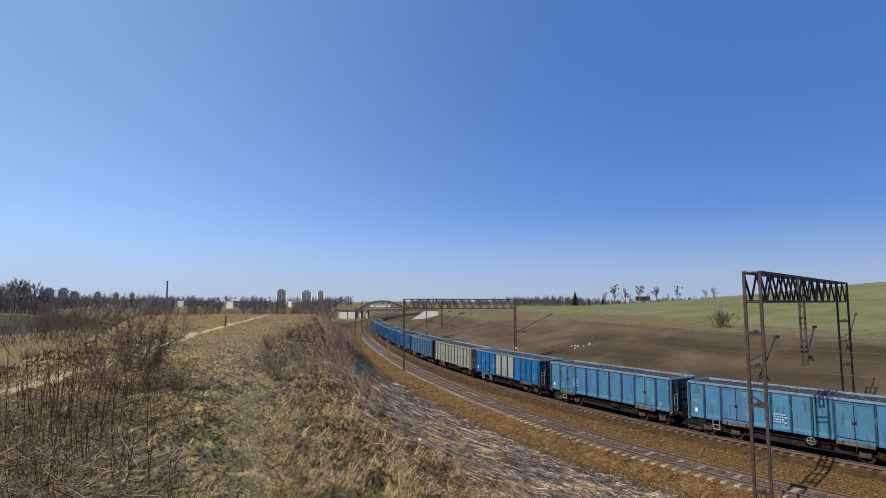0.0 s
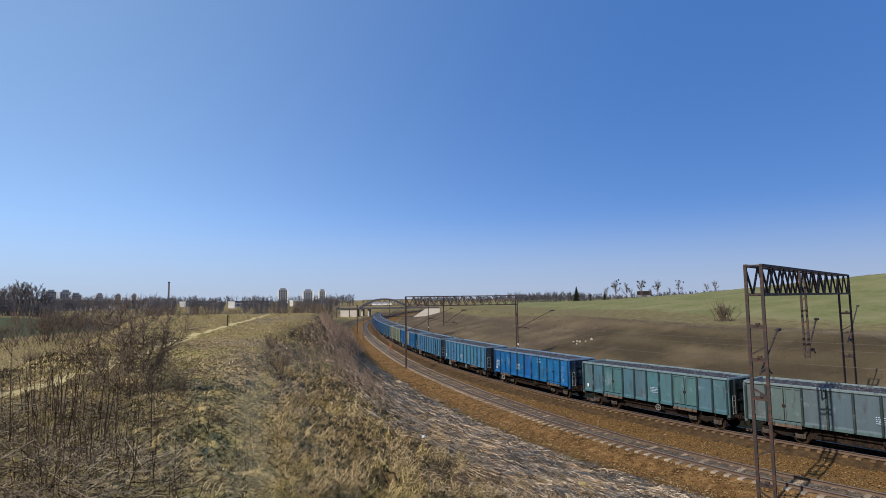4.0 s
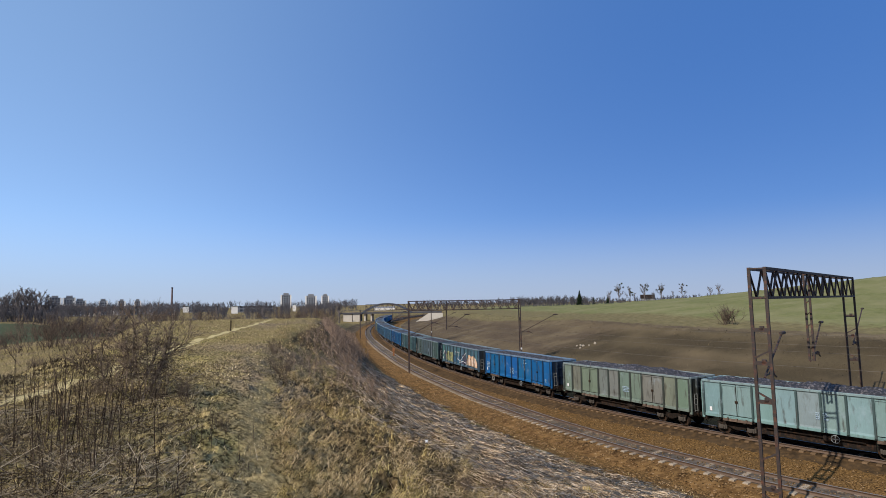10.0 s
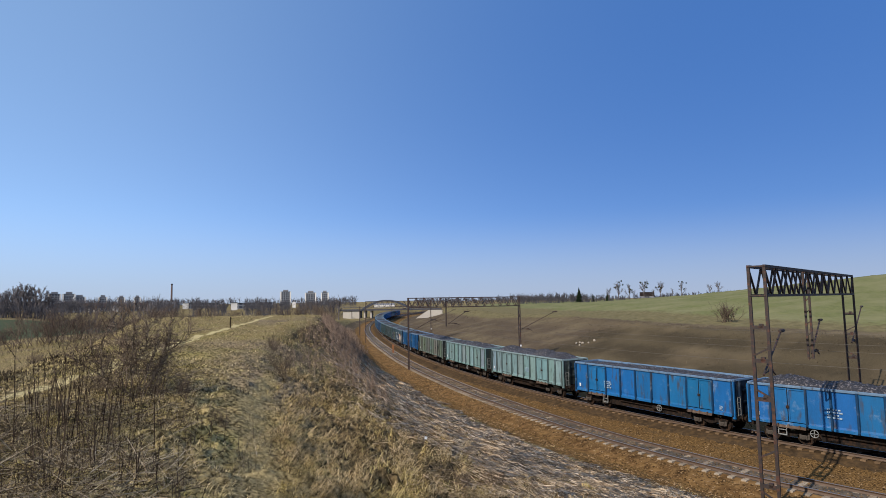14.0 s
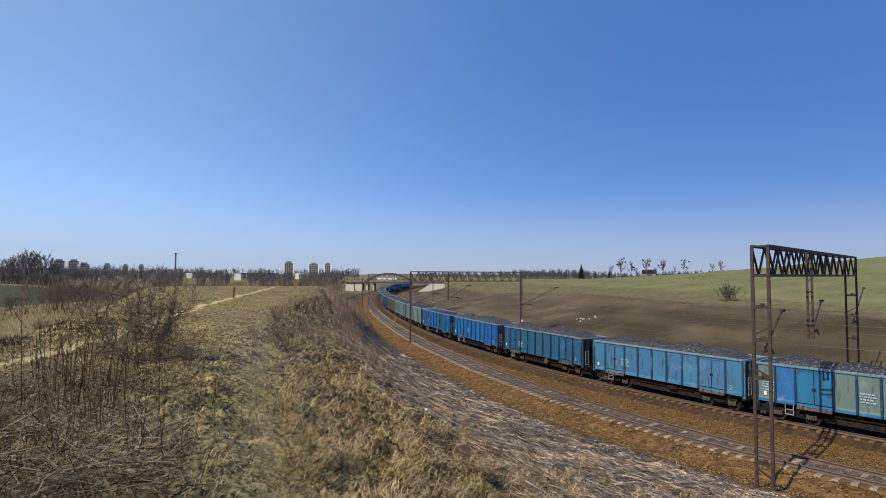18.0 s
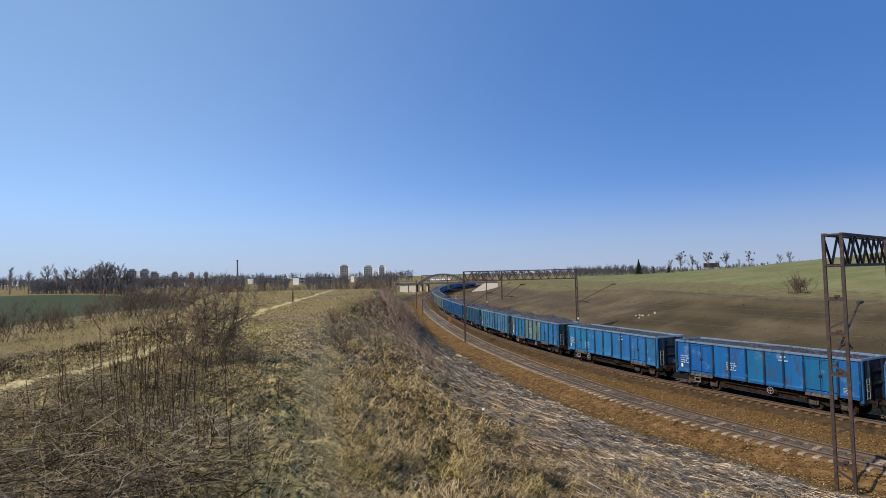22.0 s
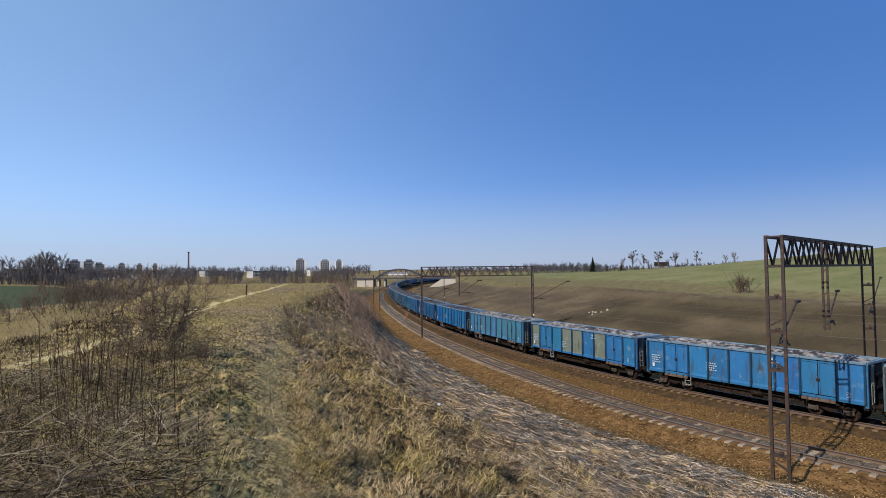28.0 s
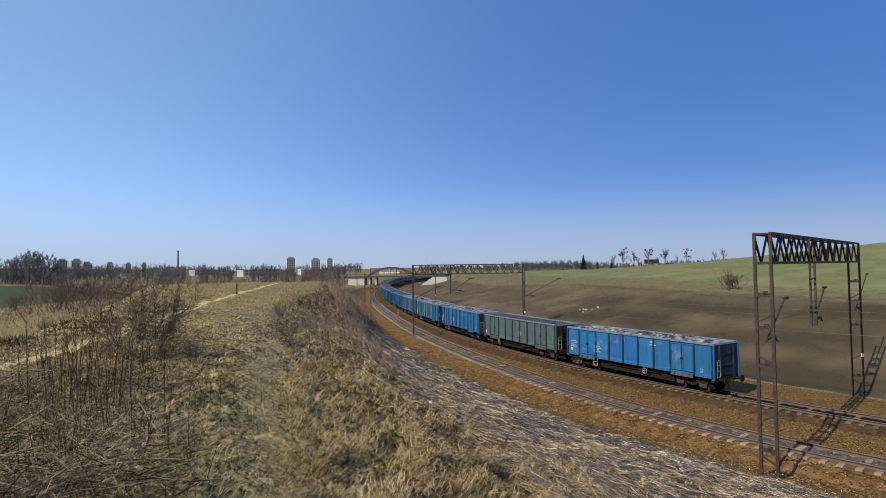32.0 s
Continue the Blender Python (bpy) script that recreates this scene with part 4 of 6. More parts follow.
def gantry(label, a, b, top, drops, cells):
    thing = tagged(new("overhead_line_gantry"), label, "catenary gantry", "gantries over the tracks")
    d = (Vector(b) - Vector(a)).normalized()
    turn = math.degrees(math.atan2(d.y, d.x))
    lattice_mast("mast", thing, *a, top, turn)
    lattice_mast("mast", thing, *b, top, turn)
    beam_truss(thing, Vector(a) - d * 0.05, Vector(b) + d * 0.05, top - 1.25, top, 0.62, cells)
    for t, length in drops:
        p = Vector(a).lerp(Vector(b), t)
        for k in (-0.11, 0.11):
            g = Geo()
            g.box(k - 0.05, k + 0.05, -0.05, 0.05, top - 1.25 - length, top)
            part("drop_post", g.mesh("drop_post", RUSTY_MAST), thing, "", None, pose(p.x, p.y, 0, 0, 0, turn + 90))
        for k in range(6):
            g = Geo()
            z = top - 1.4 - length * k / 5.5
            g.bar((-0.11, 0, z), (0.11, 0, z - 0.22), 0.045)
            part("rung", g.mesh("rung", RUSTY_MAST), thing, "", None, pose(p.x, p.y, 0, 0, 0, turn + 90))
        cantilever(thing, p.x + d.x * 0.2, p.y + d.y * 0.2, top - 1.0 - length, d.x, d.y, 2.6, 1.7)
    for p, reach, up in ((Vector(a), 3.2, 1.7), (Vector(b), 5.2, 2.4)):
        cantilever(thing, p.x + d.x * 0.1, p.y + d.y * 0.1, top - 4.6, d.x, d.y, reach, up)
    for k in (-0.31,):
        g = Geo()
        g.box(k - 0.075, k + 0.075, -0.075, 0.075, 2.35, 2.6)
        part("white_band", g.mesh("white_band", WHITE_PAINT), thing, "white band", None, pose(b[0], b[1], 0, 0, 0, turn + 90))
    return thing


gantry("rusty lattice steel gantry spanning the railway tracks", (13.1, 24.35), (27.7, 39.9), 10.15, [(0.42, 3.4)], 11)
gantry("dark lattice steel gantry over the curved tracks", (-5.7, 76.1), (9.6, 80.0), 9.25, [(0.33, 2.6)], 14)


# ---- vegetation ----
def blend_material(name, colours, rough=0.85, patch=0.35, patch_scale=0.5, spec=0.03, green=False):
    """Each blade or twig takes its own tone, and whole patches shift together."""
    m = bpy.data.materials.new(name)
    m.use_nodes = True
    n, l = m.node_tree.nodes, m.node_tree.links
    bsdf = n["Principled BSDF"]
    bsdf.inputs["Roughness"].default_value, bsdf.inputs["Specular IOR Level"].default_value = rough, spec
    geo = n.new("ShaderNodeNewGeometry")
    tex = n.new("ShaderNodeTexNoise")
    tex.inputs["Scale"].default_value, tex.inputs["Detail"].default_value = patch_scale, 4
    l.new(geo.outputs["Position"], tex.inputs["Vector"])
    mul = n.new("ShaderNodeMath")
    mul.operation = "MULTIPLY_ADD"
    l.new(tex.outputs[0], mul.inputs[0])
    mul.inputs[1].default_value = patch * 2
    mul.inputs[2].default_value = -patch
    add = n.new("ShaderNodeMath")
    l.new(geo.outputs["Random Per Island"], add.inputs[0]), l.new(mul.outputs[0], add.inputs[1])
    ramp = n.new("ShaderNodeValToRGB")
    l.new(add.outputs[0], ramp.inputs[0])
    el = ramp.color_ramp.elements
    while len(el) < len(colours):
        el.new(0.5)
    for i, c in enumerate(colours):
        el[i].position, el[i].color = i / (len(colours) - 1), (*c, 1)
    out = ramp.outputs[0]
    if green:
        moss, share, leafy = n.new("ShaderNodeTexNoise"), n.new("ShaderNodeMapRange"), n.new("ShaderNodeMix")
        moss.inputs["Scale"].default_value, moss.inputs["Detail"].default_value = 1.3, 5
        l.new(geo.outputs["Position"], moss.inputs["Vector"])
        share.inputs["From Min"].default_value, share.inputs["From Max"].default_value = 0.48, 0.66
        l.new(moss.outputs[0], share.inputs["Value"])
        leafy.data_type, leafy.blend_type = "RGBA", "MULTIPLY"
        leafy.inputs["B"].default_value = (0.93, 0.96, 0.62, 1)
        l.new(share.outputs[0], leafy.inputs["Factor"]), l.new(out, leafy.inputs["A"])
        out = leafy.outputs["Result"]
    l.new(out, bsdf.inputs["Base Color"])
    return m


GRASS = blend_material("dry_grass", [(0.03, 0.022, 0.010), (0.125, 0.096, 0.041), (0.315, 0.25, 0.115), (0.51, 0.41, 0.215), (0.68, 0.56, 0.34)], patch=0.45, patch_scale=0.7, green=True)
MATTED = blend_material("matted_grass", [(0.06, 0.044, 0.02), (0.20, 0.152, 0.072), (0.38, 0.295, 0.15), (0.56, 0.45, 0.26)], patch=0.35, patch_scale=1.1, green=True)
BANK_GRASS = blend_material("bank_grass", [(0.013, 0.009, 0.005), (0.085, 0.057, 0.025), (0.24, 0.167, 0.075), (0.45, 0.335, 0.172), (0.68, 0.53, 0.32)], patch=0.5, patch_scale=0.9, green=True)
STRAW = blend_material("flattened_straw", [(0.12, 0.08, 0.045), (0.36, 0.262, 0.165), (0.62, 0.49, 0.345), (0.80, 0.68, 0.53)], patch=0.4, patch_scale=0.6)
STEMS = blend_material("dead_weed_stems", [(0.011, 0.008, 0.006), (0.05, 0.038, 0.026), (0.17, 0.135, 0.092), (0.50, 0.43, 0.315)], patch=0.45)
TWIGS = blend_material("bare_twig_bark", [(0.014, 0.010, 0.008), (0.03, 0.022, 0.016), (0.07, 0.052, 0.036)])
BUSH_TWIGS = blend_material("bush_bark", [(0.04, 0.029, 0.023), (0.085, 0.064, 0.05), (0.16, 0.122, 0.092)])
# far wood: greyer than near twigs, distance haze mixed into the colours
HAZED_TWIGS = blend_material("hazed_bare_wood", [(0.07, 0.062, 0.062), (0.105, 0.095, 0.095), (0.15, 0.137, 0.135)], patch_scale=0.05)
HAZED_WOODS = blend_material("hazed_horizon_wood", [(0.040, 0.040, 0.047), (0.068, 0.067, 0.076), (0.105, 0.102, 0.108)], patch_scale=0.03)
MISTLETOE = blend_material("mistletoe", [(0.03, 0.036, 0.018), (0.06, 0.066, 0.03)])
NEEDLES = blend_material("spruce_needles", [(0.012, 0.022, 0.014), (0.03, 0.045, 0.024)])


def sticks(a, b, w0, w1):
    """Three-sided tapered sticks from a to b, as vertices and quads."""
    a, b = np.asarray(a, float), np.asarray(b, float)
    w0, w1 = np.broadcast_to(w0, len(a)), np.broadcast_to(w1, len(a))
    d = b - a
    d /= np.linalg.norm(d, axis=1)[:, None] + 1e-9
    ref = np.where(np.abs(d[:, 2:3]) < 0.9, [[0, 0, 1.0]], [[1.0, 0, 0]])
    u = np.cross(d, ref)
    u /= np.linalg.norm(u, axis=1)[:, None] + 1e-9
    v = np.cross(d, u)
    rings = []
    for p, w in ((a, w0), (b, w1)):
        for t in (0, math.tau / 3, 2 * math.tau / 3):
            rings.append(p + (u * math.cos(t) + v * math.sin(t)) * (w / 2)[:, None])
    verts = np.stack(rings, 1).reshape(-1, 3)
    o = (np.arange(len(a)) * 6)[:, None]
    return verts, np.concatenate([o + np.array([[i, (i + 1) % 3, 3 + (i + 1) % 3, 3 + i]]) for i in range(3)], 0)


def points(a, b, w):
    """Three-sided pointed sticks, as vertices and triangles."""
    v, _ = sticks(a, b, w, w * 0.1)
    v = v.reshape(-1, 6, 3)[:, :4].reshape(-1, 3)
    o = (np.arange(len(a)) * 4)[:, None]
    return v, np.concatenate([o + np.array([[i, (i + 1) % 3, 3]]) for i in range(3)], 0)


def joined(pieces):
    verts, faces, o = [], [], 0
    for v, f in pieces:
        verts.append(v), faces.append(f + o)
        o += len(v)
    return np.concatenate(verts), np.concatenate(faces)


def blades(p, way, length, width, lean):
    """Bent grass blades: three triangles each, growing at p, leaning towards way."""
    n = len(p)
    side = np.stack([-np.sin(way), np.cos(way), np.zeros(n)], -1) * (width / 2)[:, None]
    out = np.stack([np.cos(way), np.sin(way), np.zeros(n)], -1)
    up = np.array([0, 0, 1.0])
    mid = p + out * (length * 0.5 * np.sin(lean * 0.7))[:, None] + up * (length * 0.5 * np.cos(lean * 0.7))[:, None]
    tip = mid + out * (length * 0.5 * np.sin(lean * 1.35))[:, None] + up * (length * 0.5 * np.cos(lean * 1.35))[:, None]
    verts = np.stack([p - side, p + side, mid - side * 0.8, mid + side * 0.8, tip], 1).reshape(-1, 3)
    o = (np.arange(n) * 5)[:, None]
    return verts, np.concatenate([o + np.array([[0, 1, 3]]), o + np.array([[0, 3, 2]]), o + np.array([[2, 3, 4]])], 0)


def scatter(rng, n, r0, r1, power, a0=-52, a1=47):
    """Places spread in front of the camera's spot, thinning outwards."""
    q = rng.uniform(0, 1, n)
    e = 1 - power
    r = (r0 ** e + q * (r1 ** e - r0 ** e)) ** (1 / e)
    a = np.radians(rng.uniform(a0, a1, n))
    return r * np.sin(a), r * np.cos(a), r


def slope_share(x, y):
    s, d = to_line(x, y)
    crest, toe = left_crest(s), near_offset(s) - 3.4
    return s, d, (d - crest) / np.maximum(toe - crest, 1.0)


def build_grass():
    rng = np.random.RandomState(11)
    x, y, r = scatter(rng, 270000, 2.0, 85, 1.15)
    s, d, u = slope_share(x, y)
    clump = waves(x, y, 0.75, 21) + 0.6 * waves(x, y, 0.3, 22)
    keep = (d < 0) & (u < 0.97) & (path_distance(x, y) > 0.33) & (rng.uniform(-1.6, 1.0, len(x)) < clump + 0.3) & ~((u > np.interp(s, [-40, 0, 22], [0.09, 0.125, 0.2]) + 0.05 * waves(x, y, 5, 23)) & (rng.uniform(0, 1, len(x)) < 0.85))
    x, y, r, u, clump = x[keep], y[keep], r[keep], u[keep], clump[keep]
    z = height(x, y) - 0.02
    trodden = np.exp(-((x - np.interp(y, WORN_Y, WORN_X)) / 0.6) ** 2)
    length = (0.07 + 0.08 * rng.uniform(0, 1, len(x)) + 0.05 * np.clip(clump, 0, 2)) * (1 + 0.4 * np.clip(u * 3, 0, 1)) * (1 - 0.55 * trodden)
    length *= np.clip(r / 6, 0.55, 1.0) * np.clip(1 + (r - 25) / 90, 1, 1.6)
    width = np.maximum(0.005, r * 0.0006) * rng.uniform(0.7, 1.4, len(x))
    _, _, h = on_line(s[keep])
    down = np.where(u > 0.05, h + math.pi / 2, 0)
    way = np.where((u > 0.05) & (rng.uniform(0, 1, len(x)) < 0.65), down + rng.normal(0, 0.7, len(x)), rng.uniform(0, math.tau, len(x)))
    lean = np.where((u > 0.05) | (r > 22), rng.uniform(0.95, 1.4, len(x)), rng.uniform(0.6, 1.3, len(x)))
    layers = [blades(np.stack([x, y, z], -1), way, length, width, lean)]
    # tussocks on the bank: each a mound of long blades falling outwards and down the slope
    x, y, r = scatter(rng, 11000, 3.2, 46, 0.75, -17, 51)
    s, d, u = slope_share(x, y)
    band = np.interp(s, [-40, 0, 22], [0.10, 0.14, 0.235]) + 0.04 * waves(x, y, 2.4, 27)
    keep = (u > 0.015 + 0.02 * waves(x, y, 2, 28)) & (d < 0) & (rng.uniform(0, 1, len(x)) < np.where(u < band, 0.95, 0.2 * (1 - step01(0.0, 0.4, u - band)))) & (rng.uniform(-0.5, 0.8, len(x)) < waves(x, y, 0.9, 24))
    x, y, r, s, u = x[keep], y[keep], r[keep], s[keep], u[keep]
    many = np.where(r < 11, 64, np.where(r < 20, 44, 26))
    size = rng.uniform(0.6, 1.25, len(x)) * np.clip(r / 8, 0.55, 1.1)
    _, _, h = on_line(s)
    comb = h + math.pi / 2 + 0.8 * waves(x, y, 1.6, 26)
    i = np.repeat(np.arange(len(x)), many)
    ring, rho = rng.uniform(0, math.tau, len(i)), np.abs(rng.normal(0, 0.15, len(i))) * size[i]
    bx, by = x[i] + np.cos(ring) * rho, y[i] + np.sin(ring) * rho
    bz = height(bx, by) - 0.02 + 0.20 * size[i] * np.exp(-(rho / (0.2 * size[i])) ** 2)
    way = np.where(rng.uniform(0, 1, len(i)) < 0.7, comb[i] + rng.normal(0, 0.55, len(i)), ring)
    length = size[i] * rng.uniform(0.08, 0.24, len(i))
    bank = blades(np.stack([bx, by, bz], -1), way, length, np.maximum(0.0045, r[i] * 0.0006) * rng.uniform(0.7, 1.4, len(i)), rng.uniform(1.15, 1.8, len(i)))
    tagged(new("bank_grass", np_mesh("bank_grass", *bank, BANK_GRASS)), "brown and olive tussocks of long grass combed down the bank", "grass", kind="stuff")
    x, y, r = scatter(rng, 110000, 2.2, 18, 0.9, -54, 14)
    s, d, u = slope_share(x, y)
    keep = (u < 0.06) & (path_distance(x, y) > 0.28)
    x, y, r = x[keep], y[keep], r[keep]
    # short matted grass on the worn strip and over the crest
    mx, my, mr = scatter(rng, 60000, 2.2, 20, 0.9, -20, 30)
    ms, md, mu = slope_share(mx, my)
    mk = (mu < 0.14) & (rng.uniform(0, 1, len(mx)) < np.exp(-((mx - np.interp(my, WORN_Y, WORN_X)) / 0.8) ** 2) + 0.35 * (mu > 0))
    mx, my, mr = mx[mk], my[mk], mr[mk]
    mat_v, mat_f = blades(np.stack([mx, my, height(mx, my) - 0.005], -1), rng.uniform(0, math.tau, len(mx)), rng.uniform(0.04, 0.13, len(mx)), np.maximum(0.0045, mr * 0.0007), rng.uniform(1.1, 1.6, len(mx)))
    tagged(new("matted_grass", np_mesh("matted_grass", mat_v, mat_f, MATTED)), "short yellowish trodden grass along the crest", "grass", kind="stuff")
    layers.append(blades(np.stack([x, y, height(x, y) - 0.01], -1), rng.uniform(0, math.tau, len(x)), rng.uniform(0.06, 0.16, len(x)), np.maximum(0.0065, r * 0.0009), rng.uniform(0.9, 1.5, len(x))))
    v, f = joined(layers)
    tagged(new("dry_grass", np_mesh("dry_grass", v, f, GRASS)), "tussocky dry yellow-brown grass with green patches", "grass", kind="stuff")
    # flattened reeds low on the bank, lying in sheaves
    x, y, r = scatter(rng, 19000, 6, 75, 0.7, -22, 50)
    s, d, u = slope_share(x, y)
    band = np.interp(s, [-40, 0, 22], [0.11, 0.15, 0.24]) + 0.05 * waves(x, y, 6, 31)
    keep = (u > band) & (u < 0.86 + 0.04 * waves(x, y, 3, 35)) & (d < 0) & (s > -50 + 6 * waves(x, y, 7, 32)) & (rng.uniform(-1.15, 1.1, len(x)) < waves(x, y, 2.6, 33) + np.interp(u, [0.1, 0.4, 0.65], [-0.35, 0.2, 0.85]) + np.interp(s, [-12, 10], [0.2, -0.5]))
    x, y, r, s = x[keep], y[keep], r[keep], s[keep]
    _, _, h = on_line(s)
    lie = h + math.pi / 2 + rng.normal(0.35, 0.75, len(x)) + 1.0 * waves(x, y, 1.9, 34)
    i = np.repeat(np.arange(len(x)), rng.randint(6, 34, len(x)))
    n = len(i)
    across, along = rng.normal(0, 0.16, n), rng.normal(0, 0.3, n)
    px, py = x[i] - np.sin(lie[i]) * across + np.cos(lie[i]) * along, y[i] + np.cos(lie[i]) * across + np.sin(lie[i]) * along
    way = lie[i] + rng.normal(0, 0.45, n)
    length = rng.uniform(0.2, 0.85, n)
    p = np.stack([px, py, height(px, py) + rng.uniform(0.0, 0.14, n)], -1)
    x2, y2 = px + np.cos(way) * length, py + np.sin(way) * length
    q = np.stack([x2, y2, height(x2, y2) + rng.uniform(0.0, 0.18, n)], -1)
    v, f = points(p, q, np.maximum(0.010, r[i] * 0.00125) * rng.uniform(0.6, 1.3, n))
    tagged(new("flattened_straw", np_mesh("flattened_straw", v, f, STRAW)), "pale flattened reeds lying in sheaves down the bank", "dry reeds", kind="stuff")
    # a bed of short broken reed pieces under and between the sheaves
    x, y, r = scatter(rng, 95000, 6, 75, 0.75, -20, 50)
    s, d, u = slope_share(x, y)
    keep = (u > 0.17 + 0.05 * waves(x, y, 3, 37)) & (u < 0.88 + 0.04 * waves(x, y, 3, 35)) & (d < 0) & (s > -50) & (rng.uniform(-1.2, 1, len(x)) < waves(x, y, 2.6, 33) + 0.3)
    x, y, r = x[keep], y[keep], r[keep]
    n = len(x)
    way, length = rng.uniform(0, math.tau, n), rng.uniform(0.12, 0.4, n)
    p = np.stack([x, y, height(x, y) + rng.uniform(0.0, 0.1, n)], -1)
    q = p + np.stack([np.cos(way) * length, np.sin(way) * length, rng.normal(0, 0.05, n)], -1)
    q[:, 2] = np.maximum(q[:, 2], height(q[:, 0], q[:, 1]) + 0.02)
    v, f = points(p, q, np.maximum(0.008, r * 0.0008) * rng.uniform(0.6, 1.3, n))
    tagged(new("broken_reeds", np_mesh("broken_reeds", v, f, blend_material("broken_reed", [(0.08, 0.052, 0.027), (0.24, 0.168, 0.092), (0.44, 0.325, 0.20), (0.66, 0.52, 0.36)], patch=0.4, patch_scale=0.5))), "bed of short broken brown reeds on the lower bank", "dry reeds", kind="stuff")
    # short brown grass and stubble between the sheaves
    x, y, r = scatter(rng, 60000, 6, 60, 0.8, -20, 50)
    s, d, u = slope_share(x, y)
    keep = (u > 0.12) & (u < 0.93) & (d < 0) & (s > -45) & (rng.uniform(-1.3, 1, len(x)) < waves(x, y, 1.1, 36))
    x, y, r, s = x[keep], y[keep], r[keep], s[keep]
    low = blades(np.stack([x, y, height(x, y) - 0.02], -1), rng.uniform(0, math.tau, len(x)), rng.uniform(0.06, 0.17, len(x)), np.maximum(0.006, r * 0.0006), rng.uniform(0.9, 1.5, len(x)))
    tagged(new("slope_grass", np_mesh("slope_grass", *low, blend_material("brown_slope_grass", [(0.04, 0.027, 0.014), (0.135, 0.092, 0.045), (0.26, 0.186, 0.098), (0.44, 0.335, 0.20)], patch=0.35, patch_scale=0.8))), "short brown dead grass on the lower bank", "grass", kind="stuff")
    # grey-brown fallen weeds in the near corner
    x, y, r = scatter(rng, 36000, 2.6, 16, 0.8, -54, -9)
    keep = (x < np.interp(y, WORN_Y, WORN_X) - 0.9 - 0.5 * rng.uniform(0, 1, len(x)) ** 2) & (path_distance(x, y) > 0.6) & (rng.uniform(-1.2, 1, len(x)) < waves(x, y, 1.5, 41) + 0.2)
    x, y, r = x[keep], y[keep], r[keep]
    way, length = rng.uniform(0, math.tau, len(x)), rng.uniform(0.08, 0.30, len(x)) + 0.2 * (rng.uniform(0, 1, len(x)) < 0.06)
    tilt = np.abs(rng.normal(0.12, 0.3, len(x)))
    p = np.stack([x, y, height(x, y)], -1)
    p[:, 2] += rng.uniform(0, 0.14, len(x))
    q = p + np.stack([np.cos(way) * length * np.cos(tilt), np.sin(way) * length * np.cos(tilt), length * np.sin(tilt)], -1)
    thick = 0.004 + 0.007 * rng.uniform(0, 1, len(x)) ** 3
    v, f = sticks(p, q, thick, thick * 0.6)
    # long pale broken stalks lying criss-cross on top
    cx, cy, _ = scatter(rng, 75, 3.2, 11, 0.5, -52, -8)
    cx, cy = (k[cx < np.interp(cy, WORN_Y, WORN_X) - 1.1] for k in (cx, cy))
    j = np.repeat(np.arange(len(cx)), 7)
    turn = np.repeat(rng.uniform(0, math.tau, len(cx)), 7) + rng.normal(0, 0.5, len(j))
    sx, sy = cx[j] + rng.normal(0, 0.25, len(j)), cy[j] + rng.normal(0, 0.25, len(j))
    far = rng.uniform(0.12, 0.45, len(j))
    a = np.stack([sx, sy, height(sx, sy) + rng.uniform(0.03, 0.2, len(j))], -1)
    b = a + np.stack([np.cos(turn) * far, np.sin(turn) * far, rng.normal(0.02, 0.06, len(j))], -1)
    v2, f2 = sticks(a, b, rng.uniform(0.005, 0.010, len(j)), 0.004)
    tagged(new("broken_stalks", np_mesh("broken_stalks", v2, f2, blend_material("bleached_stalk", [(0.12, 0.097, 0.07), (0.25, 0.207, 0.15), (0.46, 0.395, 0.29)], patch=0.2))), "bleached broken stalks lying over the dark weeds", "dead weeds", kind="stuff")
    tagged(new("fallen_weeds", np_mesh("fallen_weeds", v, f, STEMS)), "tangle of fallen grey-brown weed stalks", "dead weeds", kind="stuff")


build_grass()


def build_clods():
    """Dark tufts and turned clods along the far side of the trodden path."""
    rng = np.random.RandomState(29)
    t = rng.uniform(0.08, 1, 130) ** 1.3
    py = 5 + 17 * t
    px = np.interp(py, PATH_Y, PATH_X) - np.abs(rng.normal(0, 0.16, 130)) * py - 0.7
    px, py = np.append(px, rng.uniform(-5, -1.5, 26)), np.append(py, rng.uniform(11, 26, 26))
    i = np.repeat(np.arange(len(px)), 42)
    x, y = px[i] + rng.normal(0, 0.012, len(i)) * py[i] * 1.4, py[i] + rng.normal(0, 0.1, len(i))
    v, f = blades(np.stack([x, y, height(x, y) - 0.02 + 0.05 * rng.uniform(0, 1, len(i))], -1), rng.uniform(0, math.tau, len(i)), rng.uniform(0.06, 0.2, len(i)), np.maximum(0.012, py[i] * 0.0011), rng.uniform(0.3, 1.5, len(i)))
    tagged(new("dark_tufts", np_mesh("dark_tufts", v, f, blend_material("dark_tuft", [(0.018, 0.014, 0.010), (0.04, 0.031, 0.02), (0.085, 0.066, 0.04)], patch=0.2))), "dark brown tufts and clods beside the path", "tufts", kind="stuff")


build_clods()


